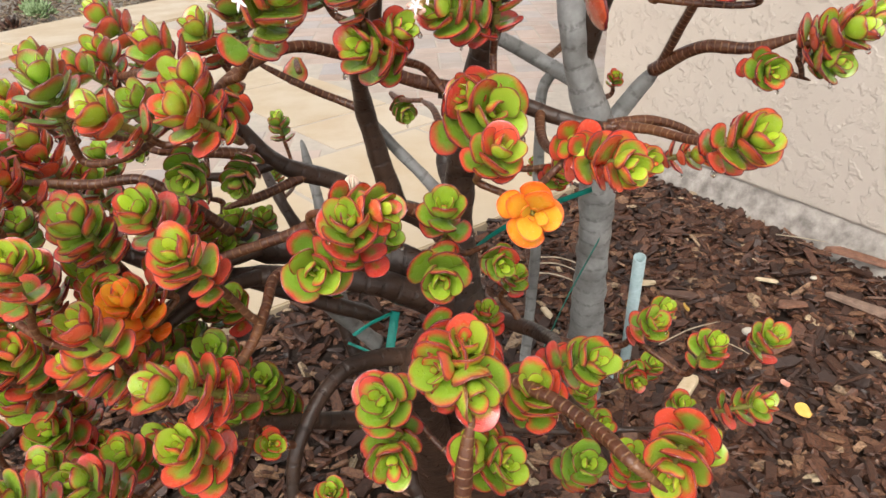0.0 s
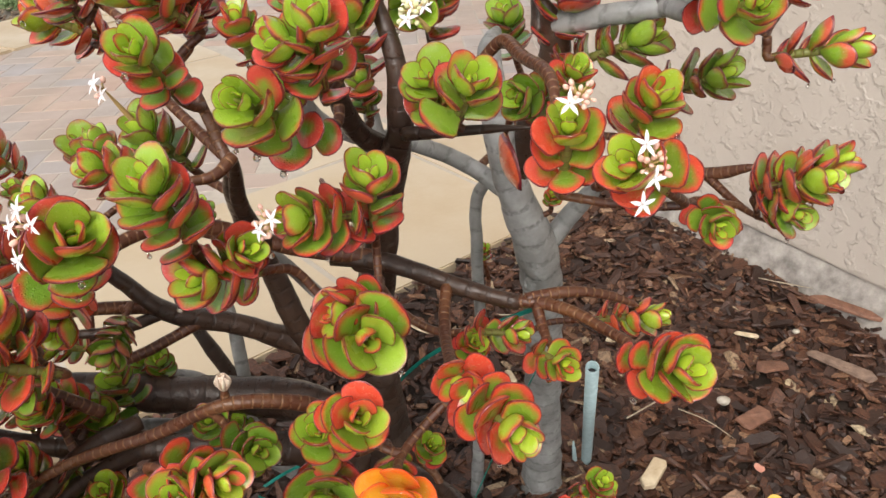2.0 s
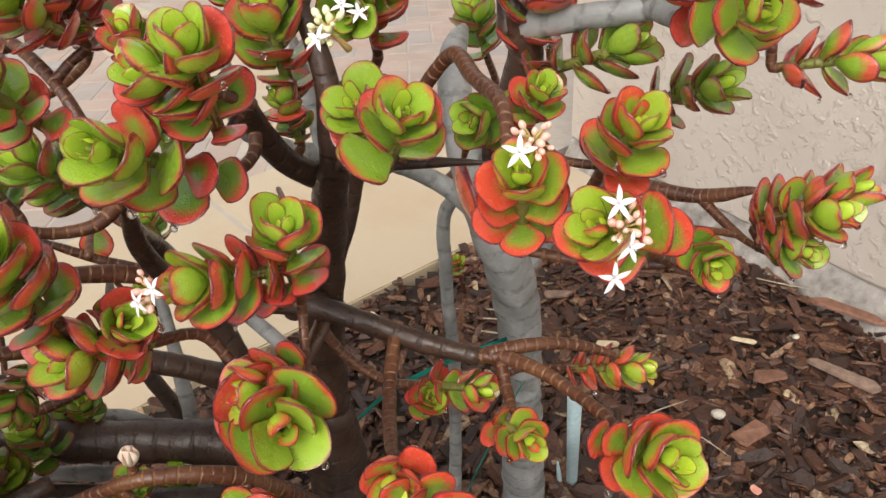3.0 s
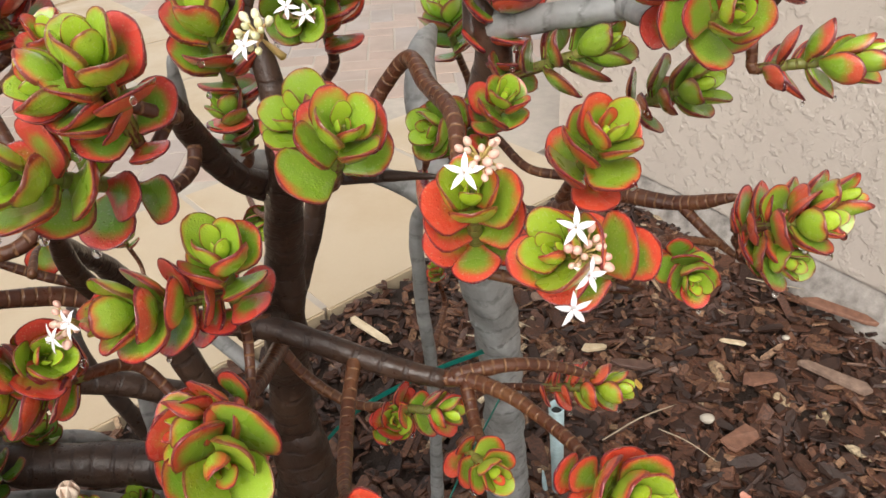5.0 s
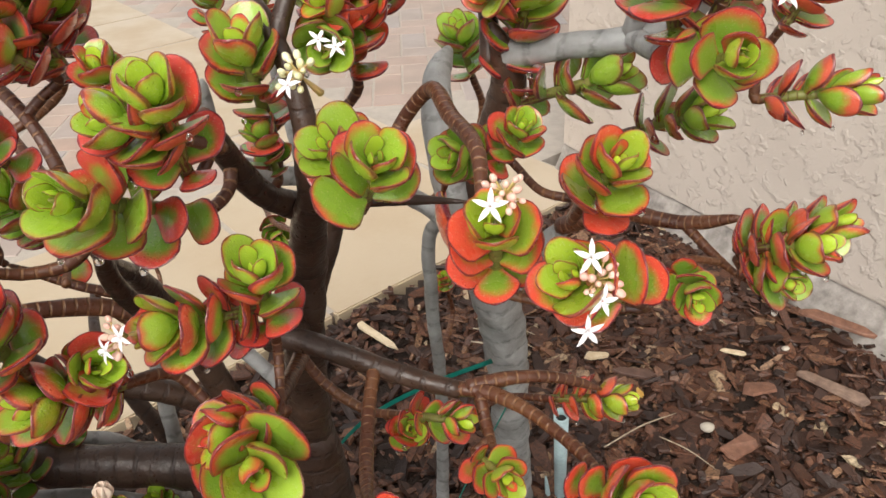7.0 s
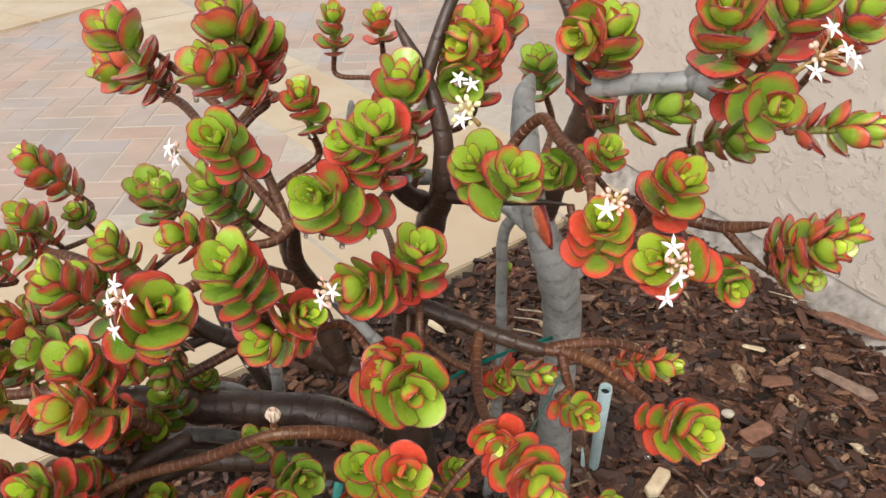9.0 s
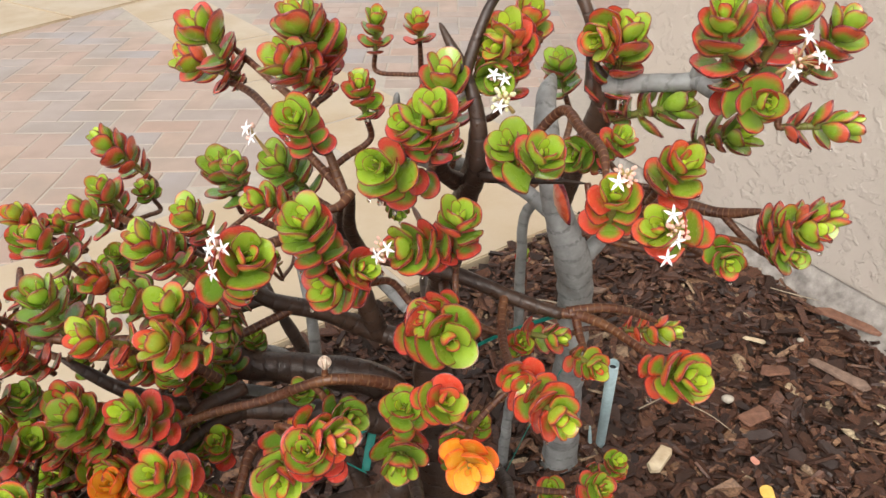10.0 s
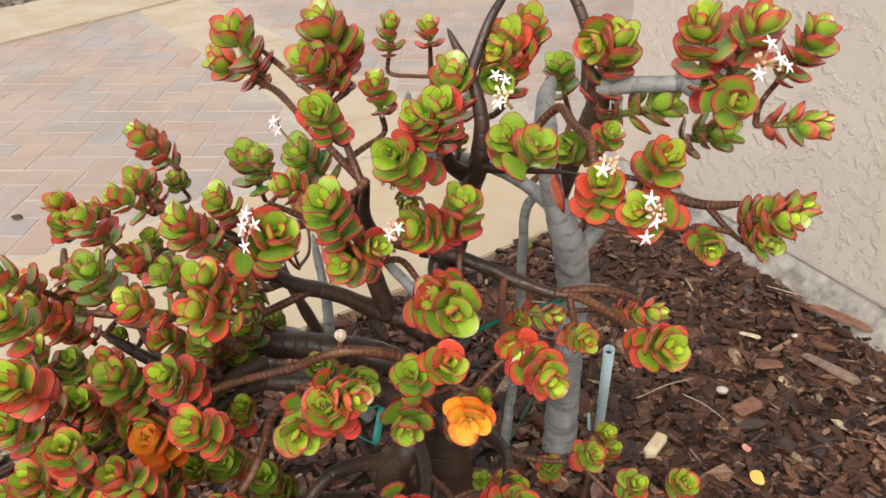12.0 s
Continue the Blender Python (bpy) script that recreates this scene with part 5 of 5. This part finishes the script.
shoot((-0.322, 0.600, 0.448), (-0.16, -0.45, 0.86), 0.040, 5, 0.60)
shoot((-0.218, 0.600, 0.398), (-0.30, -0.45, 0.86), 0.036, 5, 0.30)
shoot((-0.340, 0.620, 0.576), (0.12, -0.45, 0.86), 0.037, 5, 0.45)

grow_shoots()


# ---- flowers ----
def star_flower(name, centre, axis, size, parent):
    a, e1, e2 = (Vector(k) for k in frame_of(axis))
    bm = bmesh.new()
    spin = RND.uniform(0, 72)
    for k in range(5):
        turn = radians(spin + 72 * k)
        r = e1 * math.cos(turn) + e2 * math.sin(turn)
        s = a.cross(r)
        rows = []
        for u, w, lift in ((0.05, 0.08, 0.0), (0.3, 0.165, 0.03), (0.6, 0.15, 0.05), (0.85, 0.075, 0.02), (1.0, 0.01, -0.03)):
            c = Vector(centre) + r * size * u + a * size * lift
            rows.append([bm.verts.new(c - s * size * w + a * size * 0.05), bm.verts.new(c), bm.verts.new(c + s * size * w + a * size * 0.05)])
        for p, q in zip(rows, rows[1:]):
            bm.faces.new((p[0], p[1], q[1], q[0]))
            bm.faces.new((p[1], p[2], q[2], q[1]))
    for k in range(5):
        turn = radians(spin + 72 * k + 36)
        r = e1 * math.cos(turn) + e2 * math.sin(turn)
        blob(bm, Vector(centre) + r * size * 0.22 + a * size * 0.35, (size * 0.05,) * 3, 6, 4)
    bmesh.ops.solidify(bm, geom=list(bm.faces), thickness=size * 0.03)
    return part(name, bm, PETAL, parent, smooth=True)


def flower_cluster(centre, axis, flowers, buds, spread, pale=False, root=None, stars=()):
    """A loose head of starry white flowers and pink buds on thin stalks."""
    a, e1, e2 = frame_of(axis)
    centre = np.array(centre)
    foot = np.array(root) if root is not None else centre - a * spread * 1.5
    plant = jade if centre[0] < 0.28 else grey_jade
    v, f, uv, _ = tube([(*foot, 0.0024), (*(0.5 * foot + 0.5 * centre - a * 0.2 * spread), 0.0022), (*(centre - a * spread * 0.45), 0.0017)], 7, 0.004, 0.05, 0.01)
    stalk = mesh_object("flower_stem", v, f, STALK, plant, uv)
    hub = centre - a * spread * 0.45
    for p in stars:
        p = np.array(p)
        v, f, uv, _ = tube([(*hub, 0.0010), (*(0.5 * hub + 0.5 * p + a * 0.001), 0.0009), (*p, 0.0009)], 5, 0.005, 0.0, 0.02)
        mesh_object("pedicel", v, f, STALK, stalk, uv)
        star_flower("flower", p, a + (p - hub) * 12, 0.0080 * RND.uniform(0.95, 1.1), stalk)
    for k in range(flowers + buds):
        ang, far = 2.4 * k + RND.uniform(-0.3, 0.3), spread * math.sqrt((k + 0.5) / (flowers + buds)) * 0.8
        p = centre + far * (math.cos(ang) * e1 + math.sin(ang) * e2) + a * spread * RND.uniform(-0.2, 0.25)
        way = p - hub
        v, f, uv, _ = tube([(*hub, 0.0010), (*(hub + way * 0.6 + a * 0.0015), 0.0009), (*p, 0.0009)], 5, 0.005, 0.0, 0.02)
        stem = mesh_object("pedicel", v, f, STALK, stalk, uv)
        if k % max(1, (flowers + buds) // max(1, flowers)) == 0 and flowers:
            flowers -= 1
            star_flower("flower", p, a * 0.8 + way / np.linalg.norm(way) * 0.3, 0.0078 * RND.uniform(0.9, 1.15), stalk)
        else:
            bm = bmesh.new()
            turn = Vector(way).to_track_quat("Z", "Y").to_matrix().to_4x4()
            size = RND.uniform(0.0013, 0.0021)
            blob(bm, Vector(p), (size, size, size * 1.35), 8, 6, turn)
            part("bud", bm, BUD_PALE if pale else BUD_PINK, stalk, smooth=True)


flower_cluster((0.184, 0.592, 0.872), (0.1, -0.75, 0.65), 0, 14, 0.012, stars=[(0.177, 0.586, 0.869)])
flower_cluster((0.225, 0.580, 0.832), (0.3, -0.85, 0.4), 0, 16, 0.014, stars=[(0.220, 0.580, 0.845), (0.225, 0.574, 0.826), (0.219, 0.572, 0.811)])
flower_cluster((0.089, 0.652, 0.910), (-0.45, -0.5, 0.74), 0, 15, 0.014, True, stars=[(0.087, 0.643, 0.906)])
flower_cluster((-0.010, 0.602, 0.794), (-0.6, -0.75, 0.3), 0, 12, 0.014, stars=[(-0.003, 0.595, 0.800), (-0.012, 0.594, 0.793)])
flower_cluster((-0.132, 0.552, 0.822), (-0.6, -0.75, 0.3), 0, 7, 0.015, stars=[(-0.131, 0.554, 0.834), (-0.132, 0.544, 0.828), (-0.122, 0.547, 0.827), (-0.131, 0.539, 0.810)])
flower_cluster((-0.145, 0.714, 0.851), (-0.6, -0.6, 0.5), 0, 3, 0.010, root=(-0.128, 0.735, 0.806), stars=[(-0.146, 0.711, 0.856), (-0.142, 0.709, 0.848)])
flower_cluster((0.315, 0.643, 0.949), (0.4, -0.6, 0.7), 0, 9, 0.018, stars=[(0.312, 0.638, 0.965), (0.321, 0.631, 0.953), (0.330, 0.636, 0.946), (0.306, 0.633, 0.940)])
flower_cluster((0.084, 0.771, 0.885), (0.0, -0.75, 0.65), 0, 2, 0.008, stars=[(0.083, 0.763, 0.892)])
flower_cluster((0.092, 0.773, 0.885), (0.0, -0.75, 0.65), 0, 2, 0.008, stars=[(0.093, 0.763, 0.887)])


# ---- rain drops hanging from leaf tips ----
drop_data = None
for centre, stem in DROPS[:320]:
    size = RND.uniform(0.7, 1.3)
    if drop_data is None:
        bm = bmesh.new()
        for v in blob(bm, (0, 0, 0), (0.0021, 0.0021, 0.0024), 10, 8):
            if v.co.z > 0:
                v.co.x *= 1 - 120 * v.co.z
                v.co.y *= 1 - 120 * v.co.z
                v.co.z *= 1.3
        first = part("raindrop", bm, WATER, stem, smooth=True)
        drop_data = first.data
        ob = first
    else:
        ob = new("raindrop", drop_data)
        ob.parent = stem
    ob.matrix_basis = Matrix.Translation(centre) @ Matrix.Scale(size, 4)


# ---- stake, ties, things on the mulch ----
def build_stake():
    stake = tagged(new("garden_stake"), "hollow blue-grey garden stake leaning in the mulch", "stake")
    base, top = Vector((0.322, 1.168, -0.04)), Vector((0.281, 0.972, 0.362))
    axis = (top - base).normalized()
    e1 = axis.orthogonal().normalized()
    e2 = axis.cross(e1)
    bm = bmesh.new()
    rings = []
    for p, r in ((base, 0.0092), (base.lerp(top, 0.5), 0.0092), (top, 0.0094), (top, 0.0074), (top - axis * 0.06, 0.0070)):
        rings.append([bm.verts.new(p + r * (e1 * math.cos(k * 0.3927) + e2 * math.sin(k * 0.3927))) for k in range(16)])
    for p, q in zip(rings, rings[1:]):
        for k in range(16):
            bm.faces.new((p[k], p[(k + 1) % 16], q[(k + 1) % 16], q[k]))
    part("tube", bm, STAKE, stake, smooth=True)
    # disc just inside the open end, its dark colour painting the bore's shade
    bm = bmesh.new()
    bm.faces.new([bm.verts.new(top - axis * 0.02 + 0.0073 * (e1 * math.cos(k * 0.3927) + e2 * math.sin(k * 0.3927))) for k in range(16)])
    part("hollow", bm, BORE_SHADE, stake, "near-black disc painting the shade in the open end")
    small = tagged(new("garden_stake"), "short blue-grey stake end beside the trunk", "stake")
    v, f, uv, _ = tube([(0.300, 1.150, -0.02, 0.006), (0.290, 1.130, 0.07, 0.006)], 10, 0.02, 0.0)
    mesh_object("tube", v, f, STAKE, small, uv)


def ribbon(name, points, width, label, across=(0.1, -0.3, 1)):
    """A flat plastic tape through the points, as wide as that, turned on edge."""
    path = smooth_path([(*p, 0.001) for p in points], 0.012)
    bm = bmesh.new()
    rows = []
    for i, q in enumerate(path):
        a, b = path[max(0, i - 1)][:3], path[min(len(path) - 1, i + 1)][:3]
        t = Vector(b - a).normalized()
        up = (Vector(across) - t * t.dot(Vector(across))).normalized()
        rows.append([bm.verts.new(Vector(q[:3]) + up * width * k) for k in (-0.5, 0.0, 0.5)])
        rows[-1][1].co += t.cross(up) * 0.0012
    for p, q in zip(rows, rows[1:]):
        bm.faces.new((p[0], p[1], q[1], q[0]))
        bm.faces.new((p[1], p[2], q[2], q[1]))
    bmesh.ops.solidify(bm, geom=list(bm.faces), thickness=0.0006)
    tagged(part(name, bm, TAPE, smooth=True), label, "tie tape", "plant ties")


def chip_thing(name, centre, length, width, thick, turn, mat, label, category):
    rnd = random.Random(int(centre[0] * 1000))
    m = Matrix.Translation(centre) @ Euler([radians(k) for k in turn]).to_matrix().to_4x4()
    p = chip_points(rnd, length, width, thick)
    p = np.array([m @ Vector(k) for k in p])
    bm = bmesh.new()
    vs = [bm.verts.new(k) for k in p]
    for face in CHIP_FACES:
        bm.faces.new([vs[k] for k in face])
    bmesh.ops.recalc_face_normals(bm, faces=bm.faces)
    bmesh.ops.bevel(bm, geom=list(bm.edges), offset=thick * 0.12, segments=1, affect="EDGES")
    tagged(part(name, bm, mat), label, category)


def lone_leaf(root, tip, facing, mat, stem):
    """One leaf by itself on a limb, from its root to its tip, its upper face turned that way."""
    d = np.array(tip) - np.array(root)
    size = np.linalg.norm(d)
    d /= size
    up = np.array(facing, float)
    up -= d * up.dot(d)
    up /= np.linalg.norm(up)
    side = np.cross(d, up)
    m = Matrix([[side[k] * size, d[k] * size, up[k] * size, root[k]] for k in range(3)] + [[0, 0, 0, 1]])
    ob = new("leaf", leaf_mesh(3, 2, mat))
    ob.parent = stem
    ob.matrix_basis = m


def stick(points, radius, mat, label):
    v, f, uv, _ = tube([(*q, radius) for q in points], 7, 0.01, 0.25, 0.02, points[0][0] * 50)
    tagged(mesh_object("twig", v, f, mat, uvs=uv), label, "twig", "dry twigs on the mulch")


def fallen_leaf(centre, size, turn, mat, label):
    v, f, uv = LEAVES[2, 1]
    m = np.array(Matrix.Translation(centre) @ Euler([radians(k) for k in turn]).to_matrix().to_4x4() @ Matrix.Scale(size, 4))
    tagged(mesh_object("fallen_leaf", v @ m[:3, :3].T + m[:3, 3], f, mat, uvs=uv), label, "leaf")


def pebble(centre, size, mat, label):
    bm = bmesh.new()
    for v in blob(bm, (0, 0, 0), (size, size * 0.8, size * 0.6), 12, 8):
        v.co *= 1 + 0.25 * noise.noise(v.co * 60 + Vector(centre))
        v.co += Vector(centre)
    tagged(part("pebble", bm, mat, smooth=True), label, "stone")


build_stake()
ribbon("tie_tape", [(0.217, 0.955, 0.405), (0.160, 0.870, 0.358), (0.105, 0.770, 0.312)], 0.0095, "teal plastic tie tape stretched from the grey trunk")
ribbon("tie_tape", [(0.195, 0.922, 0.495), (0.13, 0.912, 0.475), (0.056, 0.895, 0.442), (0.0, 0.83, 0.42)], 0.010, "teal plastic tie tape between two trunks")
ribbon("tie_tape", [(-0.118, 0.775, 0.372), (-0.095, 0.777, 0.388), (-0.068, 0.786, 0.396)], 0.007, "teal tie tape knotted beside the trunk")
ribbon("tie_tape", [(-0.065, 0.787, 0.397), (-0.070, 0.772, 0.374), (-0.075, 0.760, 0.345)], 0.011, "loose end of teal tie tape hanging", (1, 0.1, 0))
ribbon("tie_tape", [(-0.124, 0.765, 0.368), (-0.073, 0.755, 0.346)], 0.006, "teal tie tape lying low beside the trunk")
chip_thing("bark_chip", (0.935, 1.520, 0.045), 0.15, 0.034, 0.010, (4, 6, -32), BARK_CHIP_RED, "long red-brown bark piece by the wall", "bark chip")
chip_thing("bark_chip", (0.44, 1.48, 0.018), 0.06, 0.026, 0.007, (4, 4, 10), WOOD_PALE, "pale weathered bark chip", "bark chip")
pebble((0.818, 1.478, 0.020), 0.008, STONE, "small white pebble on the mulch")
pebble((1.00, 1.56, 0.045), 0.016, STONE, "cream pebble beside the wall")
chip_thing("wood_block", (0.425, 1.095, 0.024), 0.070, 0.040, 0.014, (8, -16, 46), WOOD_PALE, "pale split wood block on the mulch", "wood chip")
pebble((0.598, 1.270, 0.022), 0.013, STONE, "pale rounded stone on the mulch")
chip_thing("bark_chip", (0.712, 1.472, 0.022), 0.056, 0.020, 0.006, (6, 4, -12), WOOD_PALE, "tan bark chip on the mulch", "bark chip")
fallen_leaf((0.612, 1.012, 0.020), 0.030, (14, -10, 40), LEAF_DRY, "yellow fallen jade leaf on the mulch")
fallen_leaf((0.612, 1.100, 0.020), 0.020, (14, -10, 90), LEAF_PINK, "pink fallen jade leaf on the mulch")
fallen_leaf((0.504, 1.362, 0.020), 0.024, (40, -20, 100), LEAF_DRY, "orange fallen jade leaf standing in the mulch")
fallen_leaf((-1.374, 1.924, 0.024), 0.034, (4, 5, 70), LEAF_BROWN, "dark wet leaf on the brick pavers")
stick([(0.199, 1.609, 0.024), (0.26, 1.582, 0.034), (0.319, 1.545, 0.026)], 0.0020, LITTER, "pale dry twig beside the grey trunk")
stick([(0.185, 1.534, 0.024), (0.24, 1.505, 0.032), (0.299, 1.467, 0.024)], 0.0020, LITTER, "pale dry twig beside the grey trunk")
stick([(0.190, 1.575, 0.026), (0.25, 1.545, 0.038), (0.315, 1.500, 0.026)], 0.0016, LITTER, "pale dry twig beside the grey trunk")
stick([(0.406, 1.232, 0.022), (0.48, 1.272, 0.030), (0.552, 1.306, 0.024)], 0.0014, LITTER, "thin grey twig lying on the mulch")
stick([(0.506, 1.250, 0.024), (0.545, 1.212, 0.030), (0.584, 1.171, 0.022)], 0.0012, LITTER, "thin tan twig lying on the mulch")
stick([(0.80, 1.66, 0.04), (0.84, 1.62, 0.05), (0.90, 1.60, 0.045)], 0.0016, LITTER, "pale twig beside the footing")
chip_thing("wood_chip", (0.199, 1.362, 0.022), 0.060, 0.020, 0.006, (4, 8, 100), WOOD_PALE, "pale yellow wood chip beside the grey trunk", "wood chip")
chip_thing("bark_chip", (0.86, 1.36, 0.026), 0.16, 0.030, 0.008, (4, 4, -38), BARK_CHIP_GREY, "long grey-brown bark strip on the mulch", "bark chip")
chip_thing("bark_chip", (0.64, 1.22, 0.024), 0.080, 0.050, 0.007, (6, -4, 30), BARK_CHIP_RED, "broad red-brown bark plate on the mulch", "bark chip")
chip_thing("bark_chip", (0.72, 1.36, 0.024), 0.075, 0.045, 0.007, (-5, 6, 15), BARK_CHIP_RED, "broad red-brown bark plate on the mulch", "bark chip")
chip_thing("bark_chip", (0.50, 1.42, 0.024), 0.085, 0.030, 0.007, (5, 3, -10), BARK_CHIP_DARK, "long dark bark piece on the mulch", "bark chip")
chip_thing("bark_chip", (0.36, 1.66, 0.022), 0.070, 0.036, 0.007, (5, 3, 5), BARK_CHIP_GREY, "weathered tan bark piece behind the stake", "bark chip")
chip_thing("wood_chip", (-0.02, 1.56, 0.030), 0.13, 0.022, 0.007, (4, 5, -40), WOOD_PALE, "long pale wood chip beside the patio edge", "wood chip")
hanger = limb("branch", [(0.158, 0.765, 0.80, 0.006), (0.156, 0.772, 0.785, 0.005), (0.153, 0.780, 0.772, 0.004)], BARK_TWIG, jade)
lone_leaf((0.153, 0.780, 0.772), (0.159, 0.738, 0.744), (1.0, 0.25, 0.2), LEAF_RED, hanger)
hanger = limb("branch", [(-0.150, 0.80, 0.695, 0.005), (-0.158, 0.83, 0.70, 0.004), (-0.160, 0.845, 0.697, 0.003)], BARK_TWIG, jade)
lone_leaf((-0.160, 0.845, 0.700), (-0.165, 0.838, 0.670), (0.3, -0.8, 0.5), LEAF_RED, hanger)
hanger = limb("branch", [(-0.085, 0.652, 0.600, 0.008), (-0.084, 0.651, 0.615, 0.007), (-0.083, 0.651, 0.624, 0.006)], BARK_TWIG, jade)
for k in range(4):
    lone_leaf((-0.083, 0.651, 0.618), (-0.083 + 0.004 * math.cos(1.57 * k), 0.651 + 0.004 * math.sin(1.57 * k), 0.633), (-math.cos(1.57 * k), -math.sin(1.57 * k), 0.3), LEAF_BUD, hanger)
